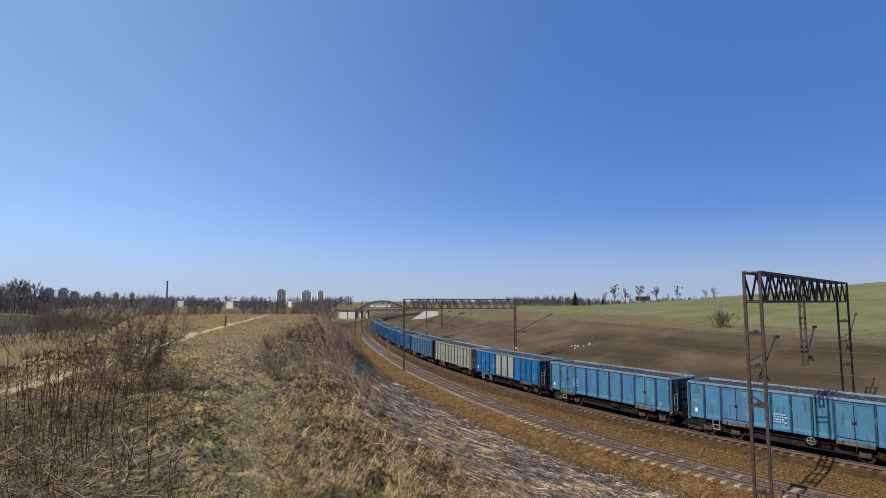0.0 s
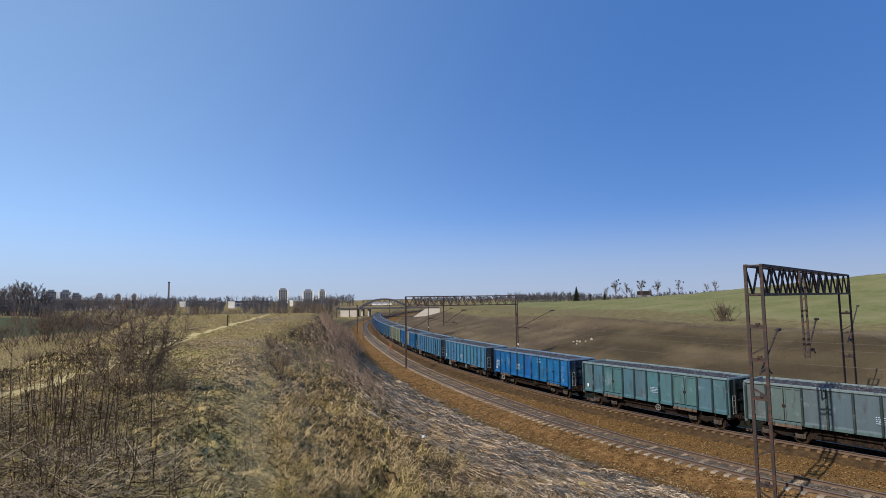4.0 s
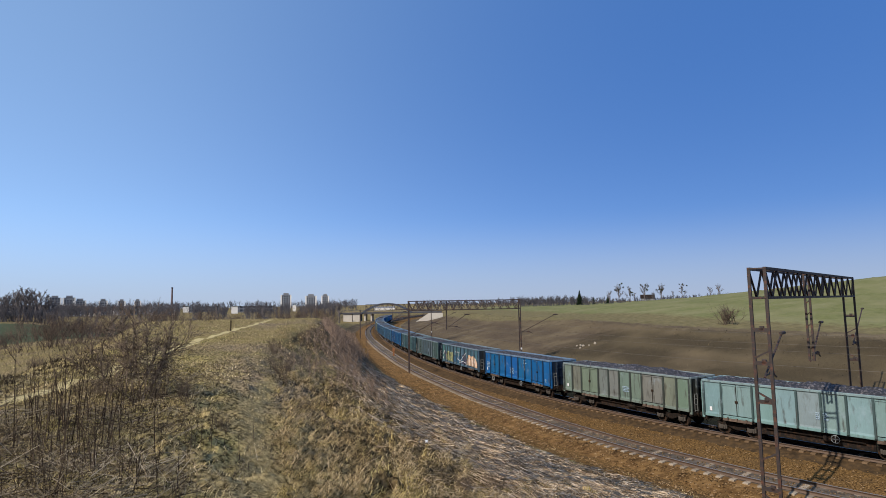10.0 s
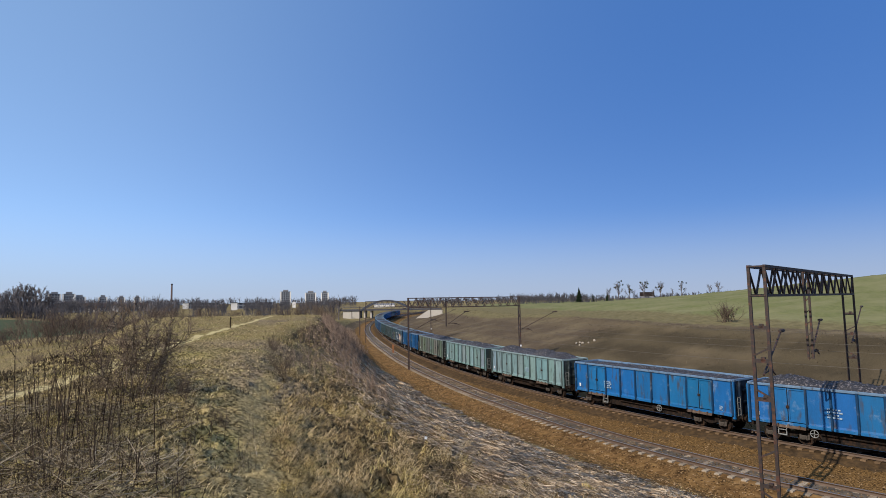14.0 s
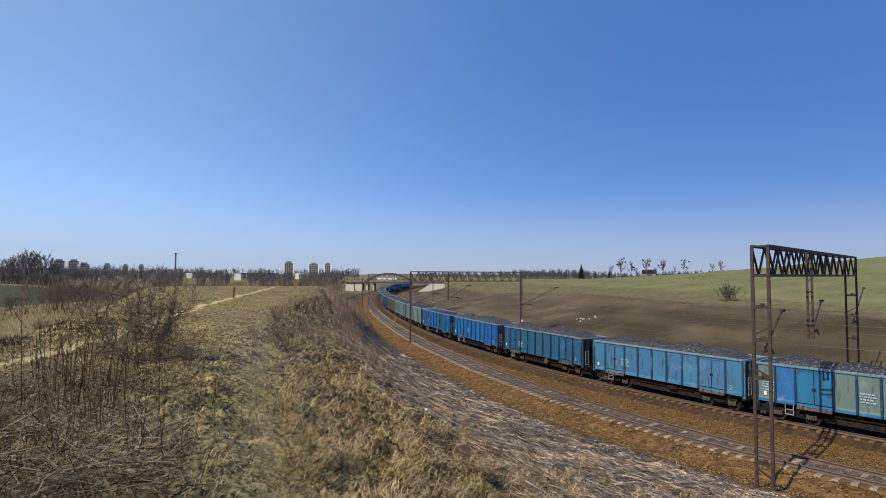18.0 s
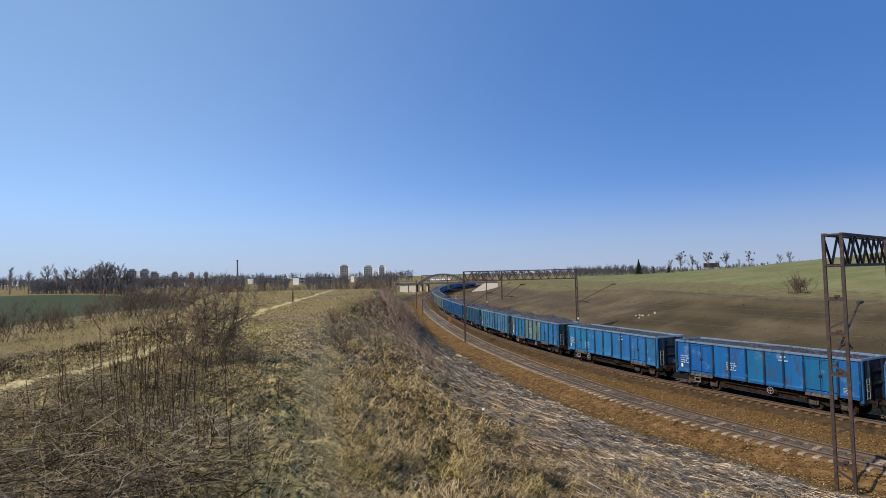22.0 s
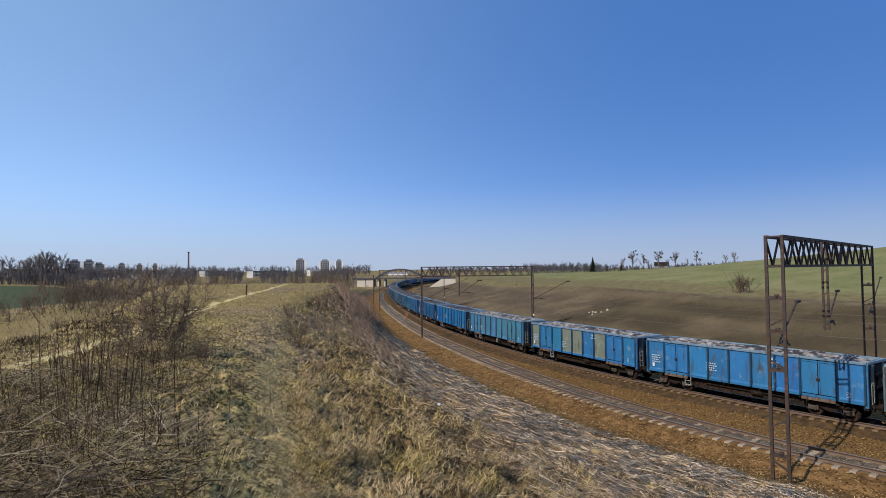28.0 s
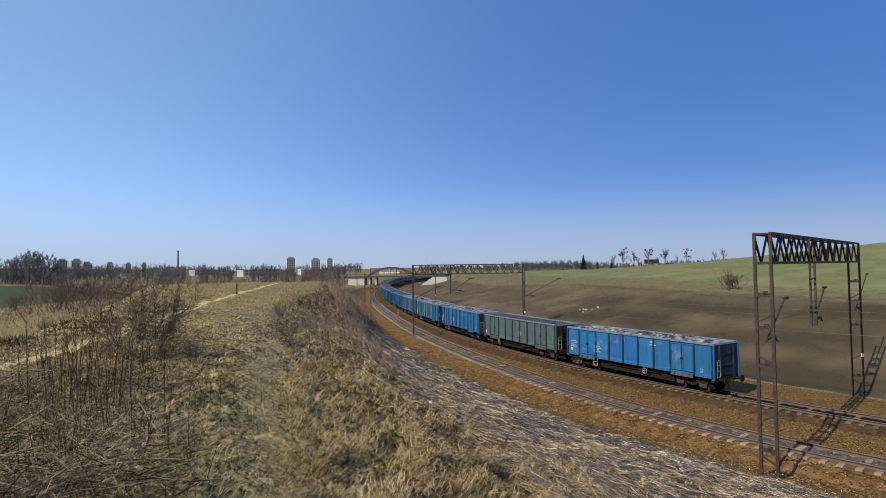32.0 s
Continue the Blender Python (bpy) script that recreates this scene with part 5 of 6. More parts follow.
def build_dead_stems():
    """Thin dead stems standing and leaning through the weeds on the plateau."""
    rng = np.random.RandomState(19)
    x, y, r = scatter(rng, 17000, 3.0, 13, 0.8, -56, -3)
    keep = (x < np.interp(y, WORN_Y, WORN_X) - 0.7) & (path_distance(x, y) > 0.5) & (rng.uniform(-1.0, 1.3, len(x)) < waves(x, y, 1.7, 43) + 0.35 * waves(x, y, 0.5, 44)) & (rng.uniform(0, 1, len(x)) < np.interp(x + 0.4 * y, [-3, 1.5], [1, 0.25]))
    x, y, r = x[keep], y[keep], r[keep]
    p = np.stack([x, y, height(x, y) - 0.02], -1)
    d = np.stack([rng.normal(0, 0.5, len(x)), rng.normal(0, 0.5, len(x)), np.full(len(x), 0.8)], -1)
    d /= np.linalg.norm(d, axis=1)[:, None]
    long = 0.08 + 0.38 * rng.uniform(0, 1, len(x)) ** 1.5
    v, f = points(p, p + d * long[:, None], rng.uniform(0.006, 0.012, len(x)))
    tagged(new("dead_stems", np_mesh("dead_stems", v, f, blend_material("dark_dead_stems", [(0.022, 0.015, 0.010), (0.06, 0.043, 0.028), (0.14, 0.103, 0.064), (0.34, 0.265, 0.165)], patch=0.15))), "dark dead stems standing among the weeds", "dead weeds", kind="stuff")


def twig_levels(rng, base, direction, length, width, plan, far=False):
    """Grows branches level by level; plan rows: children per branch, length share, spread, upward pull."""
    a = np.asarray(base, float)
    d = np.asarray(direction, float)
    d /= np.linalg.norm(d, axis=1)[:, None]
    length, width = np.asarray(length, float), np.asarray(width, float)
    levels = []
    for kids, share, spread, lift in [(0, 0, 0, 0)] + list(plan):
        if kids:
            n = len(a) * kids
            t = np.tile(rng.uniform(0.25, 1.0, n), 1)
            pa, pd, pl, pw = (np.repeat(k, kids, 0) for k in (a, d, length, width))
            a = pa + pd * (pl * t)[:, None]
            d = pd + rng.normal(0, spread, (n, 3)) + np.array([0, 0, lift])
            d /= np.linalg.norm(d, axis=1)[:, None]
            length = pl * share * rng.uniform(0.6, 1.25, n) * (1.25 - 0.5 * t)
            width = pw * 0.55
        if far:
            levels.append(points(a, a + d * length[:, None], width * 1.25))
            continue
        # each branch as two slightly bent sticks
        bend = d + rng.normal(0, 0.10, d.shape)
        bend /= np.linalg.norm(bend, axis=1)[:, None]
        mid = a + d * (length * 0.5)[:, None]
        end = mid + bend * (length * 0.5)[:, None]
        levels.append(joined([sticks(a, mid, width, width * 0.8), sticks(mid, end, width * 0.8, width * 0.5)]))
    return levels


def shrub_mesh(name, seed, tall, stems, spread, plan, width, material=None, radius=0.2, far=False):
    rng = np.random.RandomState(seed)
    base = np.stack([rng.normal(0, radius, stems), rng.normal(0, radius, stems), np.full(stems, -0.1)], -1)
    d = np.stack([rng.normal(0, spread, stems), rng.normal(0, spread, stems), np.ones(stems)], -1)
    v, f = joined(twig_levels(rng, base, d, tall * rng.uniform(0.5, 0.8, stems), np.full(stems, width), plan, far))
    return np_mesh(name, v, f, material or TWIGS)


build_dead_stems()


def ground_at(x, y):
    return float(height(np.array([x]), np.array([y]))[0])


def shrub(name, me, x, y, label, size=1.0, turn=0, group="bare shrubs"):
    ob = tagged(new(name, me), label, "shrub", group, "stuff" if "weed" in name else "")
    ob.matrix_basis = pose(x, y, ground_at(x, y), 0, 0, turn) @ Matrix.Scale(size, 4)
    return ob




def stemmed_shrub(x, y, seeds, meshes, label, size, turn):
    """A shrub of separate twiggy stems round one root."""
    bush = tagged(new("bare_shrub"), label, "shrub", "bare shrubs")
    bush.matrix_basis = pose(x, y, ground_at(x, y), 0, 0, turn) @ Matrix.Scale(size, 4)
    rng = random.Random(seeds)
    for i in range(len(meshes) * 2):
        part("stem", meshes[i % len(meshes)], bush, "", None, pose(rng.gauss(0, 0.12), rng.gauss(0, 0.12), 0, rng.gauss(0, 15), rng.gauss(0, 15), rng.uniform(0, 360)))
    return bush


def thorn_stem(seed, tall):
    """One arching stem with short crooked side shoots, densest in its upper half."""
    rng = np.random.RandomState(seed)
    out, at, way = [], np.array([0.0, 0.0, -0.1]), np.array([rng.normal(0, 0.16), rng.normal(0, 0.16), 1.0])
    for k in range(7):
        way = way / np.linalg.norm(way)
        to = at + way * tall / 7
        out.append(sticks([at], [to], [0.017 - 0.0018 * k], [0.0155 - 0.0018 * k]))
        shoots = 2 * (k > 1) + 3 * (k > 2) + 2 * (k > 4)
        if shoots:
            out += twig_levels(rng, at + (to - at) * rng.uniform(0, 1, (shoots, 1)), rng.normal(0, 0.75, (shoots, 3)) + way * 0.7, tall * rng.uniform(0.12, 0.27, shoots), np.full(shoots, 0.0085), [(5, 0.5, 0.7, 0.1), (3, 0.55, 0.7, 0.0)], True)
        at, way = to, way + rng.normal(0, 0.12, 3) + np.array([way[0], way[1], -0.1]) * 0.05
    v, f = joined([(a, b) if b.shape[1] == 4 else (a, np.concatenate([b, b[:, -1:]], 1)) for a, b in out if b.shape[1] == 4])
    v2, f2 = joined([(a, b) for a, b in out if b.shape[1] == 3])
    quads = np.concatenate([np.concatenate([f[:, [0, 1, 2]], f[:, [0, 2, 3]]]), f2 + len(v)])
    return np_mesh("stem", np.concatenate([v, v2]), quads, THORN)


THORN = blend_material("thorn_bark", [(0.035, 0.026, 0.019), (0.10, 0.075, 0.056), (0.24, 0.187, 0.14)])
big_stems = [thorn_stem(90 + i, tall) for i, tall in enumerate((1.25, 1.1, 0.95, 1.3, 1.0, 1.15))]
low_stems = [shrub_mesh("stem", 96 + i, 0.75, 4, 0.22, [(5, 0.5, 0.4, 0.1), (4, 0.5, 0.45, 0.05)], 0.009, THORN, 0.06) for i in range(3)]
stemmed_shrub(-5.65, 9.95, 3, big_stems + big_stems[:3], "large leafless thorny shrub on the grassy plateau", 1.3, 0)
for i, (x, y, size) in enumerate([(-4.6, 15.4, 1.15), (-6.2, 10.0, 0.7), (-5.1, 9.8, 0.7), (-3.2, 12.5, 0.5), (-7.8, 12.8, 1.0), (-4.4, 9.4, 0.7), (-3.4, 8.4, 0.5), (0.8, 10.8, 0.75), (0.2, 9.6, 0.6), (-6.6, 21.0, 1.0)]):
    stemmed_shrub(x, y, i, low_stems, "small leafless twiggy shrub in dry grass", size, i * 67)


def weed_mesh(seed, count, tall, radius):
    """A loose stand of thin dead stems of very uneven height, each with a few short upright side shoots."""
    rng = np.random.RandomState(seed)
    base = np.stack([rng.normal(0, radius, count), rng.normal(0, radius, count), np.full(count, -0.08)], -1)
    d = np.stack([rng.normal(0, 0.11, count), rng.normal(0, 0.11, count), np.ones(count)], -1)
    v, f = joined(twig_levels(rng, base, d, tall * rng.uniform(0.3, 1.0, count), np.full(count, 0.015), [(6, 0.14, 0.35, 0.5), (2, 0.5, 0.5, 0.2)], True))
    return np_mesh("dead_weed", v, f, TWIGS)


stands = [weed_mesh(5 + i, count, tall, radius) for i, (count, tall, radius) in enumerate(((17, 1.4, 0.32), (9, 1.1, 0.42), (7, 0.85, 0.5)))]
tangle = shrub_mesh("fallen_weed", 6, 0.5, 26, 0.8, [(5, 0.5, 0.7, 0.0), (3, 0.5, 0.6, 0.0)], 0.007, STEMS, 0.5)
for i, (x, y, size) in enumerate([(-4.2, 6.4, 1.0), (-4.75, 6.7, 0.9), (-3.8, 6.1, 0.75), (-5.3, 6.6, 0.8), (-5.7, 7.6, 0.7), (-3.2, 7.4, 0.6), (-2.9, 5.3, 0.55), (-4.7, 5.5, 0.8), (-2.4, 6.4, 0.5), (-5.1, 7.6, 0.9), (-2.5, 8.2, 0.5), (-4.0, 7.6, 0.7), (-3.4, 4.8, 0.5), (-5.6, 5.9, 0.8), (-3.0, 9.4, 0.5), (-4.9, 8.8, 0.6), (-1.9, 7.4, 0.4), (-3.7, 5.4, 0.7)]):
    shrub("dead_weed", stands[(i * 2) % 3 if i > 5 else i % 2], x, y, "loose stand of tall dead upright weed stems", size, i * 51, "dead weed clumps")
for i, (x, y, size) in enumerate([(-4.1, 6.2, 0.9), (-4.8, 6.5, 0.9), (-3.3, 5.2, 0.7), (-2.9, 6.2, 0.7), (-3.5, 4.6, 0.8), (-2.7, 7.3, 0.6), (-5.4, 7.0, 0.8), (-4.4, 8.2, 0.7), (-2.4, 5.4, 0.6), (-3.6, 7.0, 0.8), (-6.0, 6.8, 0.9), (-2.6, 4.5, 0.6)]):
    shrub("fallen_weed", tangle, x, y, "tangled dead weed clump on the ground", size, i * 83, "weed tangles")
# a pale seed head on a thin stalk half-way down the bank
g = Geo()
g.bar((0, 0, -0.1), (0.02, 0.01, 0.62), 0.012, 0.008, 5)
stalk = tagged(new("seed_head", g.mesh("stalk", STEMS)), "dry stalk with one pale fluffy seed head", "dry plant")
stalk.matrix_basis = pose(-0.55, 11.6, ground_at(-0.55, 11.6)) @ Matrix.Scale(0.55, 4)
g = Geo()
for i in range(10):
    t = math.tau * i / 10
    g.bar((0.02, 0.01, 0.64), (0.02 + 0.05 * math.cos(t), 0.01 + 0.05 * math.sin(t), 0.64 + 0.05 * math.sin(i * 2.3)), 0.05, 0.03, 5)
part("fluff", g.mesh("fluff", WHITE_PAINT), stalk, "white fluffy head")

# bushes further out on the plateau and in the hollow
mid_bush = [shrub_mesh("bare_bush", 30 + i, 2.6, 22, 0.38, [(5, 0.5, 0.35, 0.15), (5, 0.5, 0.4, 0.1), (3, 0.5, 0.45, 0.05)], 0.04, BUSH_TWIGS, 0.6, True) for i in range(3)]
for i, (az, dist, size) in enumerate([(-0.755, 66, 1.3), (-0.70, 70, 1.5), (-0.662, 74, 1.5), (-0.63, 82, 1.2), (-0.79, 76, 0.9), (-0.86, 60, 1.2), (-0.92, 60, 1.2), (-0.725, 98, 1.4), (-0.68, 104, 1.6), (-0.645, 108, 1.4), (-0.61, 112, 1.3), (-0.575, 104, 1.1), (-0.53, 112, 1.0), (-0.49, 116, 1.2),
                                      (-0.735, 40, 0.5), (-0.66, 46, 0.5), (-0.58, 60, 0.5), (-0.52, 70, 0.5), (-0.50, 90, 0.8), (-0.44, 92, 0.9), (-0.38, 100, 0.8), (-0.31, 88, 0.7), (-0.27, 95, 0.9), (-0.235, 84, 0.75), (-0.215, 96, 1.1), (-0.34, 75, 0.4), (-0.98, 52, 1.2), (-0.25, 110, 1.3), (-0.22, 118, 1.4), (-0.29, 112, 1.1), (-0.42, 118, 1.0)]):
    y = dist / math.hypot(1, az)
    shrub("bare_bush", mid_bush[i % 3], az * y, y, "leafless brown bush in the rough grassland", size, i * 77, "bare bushes")


def build_thicket():
    """Reddish brushwood along the cutting's near side, and low scrub on its far side."""
    rng = np.random.RandomState(7)
    out = []
    for n, s0, s1, u0, u1 in ((5200, -130, -14, 0.10, 0.52), (1500, -130, -52, 0.5, 0.95), (2600, -34, 16, 0.10, 0.30)):
        s, u = rng.uniform(s0, s1, n), rng.uniform(u0, u1, n)
        crest, toe = left_crest(s), near_offset(s) - 3.4
        x, y, _ = on_line(s, crest + (toe - crest) * u)
        keep = rng.uniform(-1.2, 1, n) < waves(x, y, 5, 51)
        x, y = x[keep], y[keep]
        p = np.stack([x, y, height(x, y) - 0.05], -1)
        d = np.stack([rng.normal(0, 0.35, len(x)), rng.normal(0, 0.35, len(x)), np.ones(len(x))], -1)
        r = np.hypot(x, y)
        out += twig_levels(rng, p, d, rng.uniform(0.4, 1.25, len(x)), np.maximum(0.014, r * 0.0005), [(4, 0.55, 0.5, 0.1)], True)
    v, f = joined(out)
    tagged(new("brushwood", np_mesh("brushwood", v, f, blend_material("brushwood_bark", [(0.07, 0.049, 0.037), (0.16, 0.114, 0.086), (0.31, 0.235, 0.18)]))), "low reddish-brown brushwood on the cutting slope", "brushwood", kind="stuff")
    s, d = rng.uniform(-170, 45, 30000), rng.uniform(10.5, 34, 30000)
    x, y, _ = on_line(s, d)
    r = np.hypot(x, y)
    keep = (y > 5) & (rng.uniform(-1.4, 1, 30000) < waves(x, y, 9, 52))
    x, y, r = x[keep], y[keep], r[keep]
    v, f = blades(np.stack([x, y, height(x, y) - 0.03], -1), rng.uniform(0, math.tau, len(x)), rng.uniform(0.1, 0.3, len(x)), np.maximum(0.015, r * 0.0005), rng.uniform(0.7, 1.45, len(x)))
    tagged(new("slope_weeds", np_mesh("slope_weeds", v, f, blend_material("slope_weed_leaf", [(0.065, 0.05, 0.033), (0.105, 0.082, 0.052), (0.17, 0.135, 0.082)], patch_scale=0.1))), "sparse dry brown weeds on the far cutting slope", "dry weeds", kind="stuff")


build_thicket()


def build_scrub():
    """Low brown scrub in the hollow beyond the path and before the green field."""
    rng = np.random.RandomState(67)
    az, dist = rng.uniform(-1.0, -0.42, 2200), 24 + 66 * rng.uniform(0, 1, 2200) ** 0.6
    y = dist / np.hypot(1, az)
    x = az * y
    keep = (x < np.interp(y, PATH_Y, PATH_X) - 2.5) & (rng.uniform(-1, 1, len(x)) < waves(x, y, 9, 68) + 0.25)
    x, y, dist = x[keep], y[keep], dist[keep]
    p = np.stack([x, y, height(x, y) - 0.05], -1)
    d = np.stack([rng.normal(0, 0.4, len(x)), rng.normal(0, 0.4, len(x)), np.ones(len(x))], -1)
    v, f = joined(twig_levels(rng, p, d, rng.uniform(0.15, 0.6, len(x)), np.maximum(0.012, dist * 0.0005), [(5, 0.6, 0.6, 0.1)], True))
    tagged(new("low_scrub", np_mesh("low_scrub", v, f, blend_material("scrub_bark", [(0.035, 0.027, 0.02), (0.085, 0.066, 0.047), (0.20, 0.16, 0.115)], patch_scale=0.2))), "low brown scrub and dead weeds in the hollow", "scrub", kind="stuff")


build_scrub()
shrub("bare_bush", mid_bush[1], 41.5, 86.0, "leafless bush on the brown cutting slope", 1.3, 20, "bare bushes")
shrub("bare_bush", shrub_mesh("bare_bush", 37, 2.6, 16, 0.3, [(6, 0.45, 0.4, 0.3), (5, 0.5, 0.45, 0.2)], 0.05, BUSH_TWIGS, 0.7), 41.9, 86.3, "dense leafless bush on the brown slope", 1.2, 140, "bare bushes")


# ---- distant trees ----
def tree_meshes(seed, tall, kids=5, spread=0.4):
    rng = np.random.RandomState(seed)
    lv = twig_levels(rng, [(0, 0, -0.2)], [(rng.normal(0, 0.04), rng.normal(0, 0.04), 1)], [tall * 0.72], [tall * 0.045], [(9, 0.42, spread, 0.35), (kids, 0.5, 0.45, 0.25), (kids, 0.55, 0.5, 0.15), (3, 0.6, 0.5, 0.1)], True)
    v, f = joined(lv[:1])
    v2, f2 = joined(lv[1:])
    return np_mesh("trunk", v, f, HAZED_TWIGS), np_mesh("crown", v2, f2, HAZED_TWIGS)


TREES = [tree_meshes(60 + i, 10.0) for i in range(3)]


def bare_tree(i, az, dist, tall, label="tall leafless tree on the skyline", mistletoe=0):
    y = dist / math.hypot(1, az)
    x = az * y
    k = tall / 9.0
    tree = tagged(new("bare_tree"), label, "tree", "bare trees")
    tree.matrix_basis = pose(x, y, ground_at(x, y), 0, 0, i * 57) @ Matrix.Scale(k, 4)
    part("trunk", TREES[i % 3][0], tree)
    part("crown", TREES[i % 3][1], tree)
    rng = np.random.RandomState(i)
    for _ in range(mistletoe):
        c = np.array([rng.normal(0, 1.3), rng.normal(0, 1.3), rng.uniform(4.2, 9.3)])
        n = 70
        d = rng.normal(0, 1, (n, 3))
        d /= np.linalg.norm(d, axis=1)[:, None]
        v, f = sticks(c + d * 0.05, c + d * rng.uniform(0.25, 0.5, n)[:, None], 0.12, 0.10)
        part("mistletoe", np_mesh("mistletoe", v, f, MISTLETOE), tree, "dark mistletoe ball")
    return tree


for i, (az, tall) in enumerate([(0.2951, 10.0), (0.3149, 8.3), (0.3395, 9.0), (0.369, 8.8), (0.4053, 7.6)]):
    bare_tree(i, az, 300, tall, "tall leafless tree with mistletoe on the field edge", 7 + i % 3)
for i, (az, dist, tall) in enumerate([(0.455, 300, 5.5), (0.47, 300, 7), (0.39, 305, 5), (0.278, 305, 6.5), (0.355, 305, 5), (0.322, 306, 5), (0.62, 290, 6), (0.79, 240, 9), (0.81, 240, 10), (0.83, 240, 9), (-0.198, 250, 11), (-0.21, 255, 9),
                                      (-0.80, 245, 11), (-0.79, 250, 13), (-0.775, 245, 14), (-0.76, 250, 15), (-0.75, 260, 14), (-0.745, 250, 15), (-0.73, 245, 14), (-0.715, 250, 12), (-0.81, 250, 11), (-0.825, 245, 12), (-0.84, 240, 12), (-0.86, 245, 11), (-0.88, 250, 13), (-0.92, 250, 11), (-0.96, 245, 12),
                                      (-0.755, 252, 14), (-0.765, 256, 13), (-0.738, 254, 14), (-0.782, 255, 13), (-0.795, 252, 12), (-0.722, 252, 13), (-0.708, 256, 11), (-0.77, 262, 15), (-0.415, 300, 8), (-0.69, 170, 6), (-0.66, 180, 5), (-0.63, 175, 5.5), (-0.60, 190, 6), (-0.58, 160, 5.5), (-0.55, 170, 6.5), (-0.53, 150, 5), (-0.51, 165, 5.5), (-0.45, 190, 5), (-0.36, 170, 5), (-0.33, 150, 5.5), (-0.30, 160, 5), (-0.26, 150, 5.5), (-0.24, 170, 6)]):
    bare_tree(i + 5, az, dist, tall * (0.78 if az < -0.7 else 1), "leafless brown tree at the edge of the fields")


def build_woods():
    """The grey-brown band of bare woods along the horizon, distance haze put into its colour."""
    rng = np.random.RandomState(17)
    out = []
    for n, a0, a1, d0, d1, t0, t1 in ((150, -1.05, -0.66, 300, 420, 4.0, 8.0), (520, -0.70, -0.20, 300, 430, 6.5, 10.0), (240, -0.92, -0.70, 236, 262, 3.0, 6.0), (420, -1.05, -0.1, 1000, 1500, 11, 19), (260, -0.12, 0.3, 900, 1300, 7, 12), (260, -0.66, -0.22, 120, 220, 1.5, 3.5), (200, 0.12, 0.24, 380, 460, 5, 8), (260, -0.24, 0.16, 560, 760, 7, 12), (230, 0.23, 0.52, 305, 320, 1.5, 3.5), (100, 0.5, 0.75, 285, 300, 1.0, 2.2)):
        az, dist = rng.uniform(a0, a1, n), rng.uniform(d0, d1, n)
        y = dist / np.hypot(1, az)
        x = az * y
        keep = np.abs(to_line(x, y)[1]) > 13
        keep &= ~((az > -0.165) & (az < -0.06) & (dist > 500))
        # gaps through which the white gables show
        for gap, wide in ((-0.4697, 0.012), (-0.3832, 0.014), (-0.277, 0.008)):
            keep &= (np.abs(az - gap) > wide) | (dist > 480) | (dist < 240)
        x, y, dist = x[keep], y[keep], dist[keep]
        p = np.stack([x, y, height(x, y) - 0.2], -1)
        d = np.stack([rng.normal(0, 0.12, len(x)), rng.normal(0, 0.12, len(x)), np.ones(len(x))], -1)
        out += twig_levels(rng, p, d, rng.uniform(t0, t1, len(x)) * 0.7, dist * 0.0007, [(9, 0.55, 0.55, 0.25), (6, 0.55, 0.6, 0.15)], True)
    v, f = joined(out)
    tagged(new("distant_woods", np_mesh("distant_woods", v, f, HAZED_WOODS)), "grey-brown leafless woods along the horizon, haze in their colour", "woods", kind="stuff")


build_woods()


def spruce(az, dist, tall):
    y = dist / math.hypot(1, az)
    tree = tagged(new("spruce_tree"), "dark evergreen spruce on the field edge", "tree", "spruces")
    tree.matrix_basis = pose(az * y, y, ground_at(az * y, y))
    g = Geo()
    g.bar((0, 0, -0.2), (0, 0, tall * 0.97), 0.3, 0.05, 6)
    part("trunk", g.mesh("trunk", HAZED_TWIGS), tree)
    rng = np.random.RandomState(int(dist))
    n = 900
    t = rng.uniform(0.08, 1, n)
    a = rng.uniform(0, math.tau, n)
    reach = (1 - t) * tall * 0.27 * rng.uniform(0.6, 1.15, n) + 0.15
    p = np.stack([0 * t, 0 * t, t * tall], -1)
    q = p + np.stack([np.cos(a) * reach, np.sin(a) * reach, -0.25 * reach], -1)
    v, f = sticks(p, q, 0.28, 0.08)
    part("crown", np_mesh("crown", v, f, NEEDLES), tree)


spruce(0.226, 330, 8.5)
spruce(0.2505, 335, 4.0)
spruce(0.276, 330, 4.5)


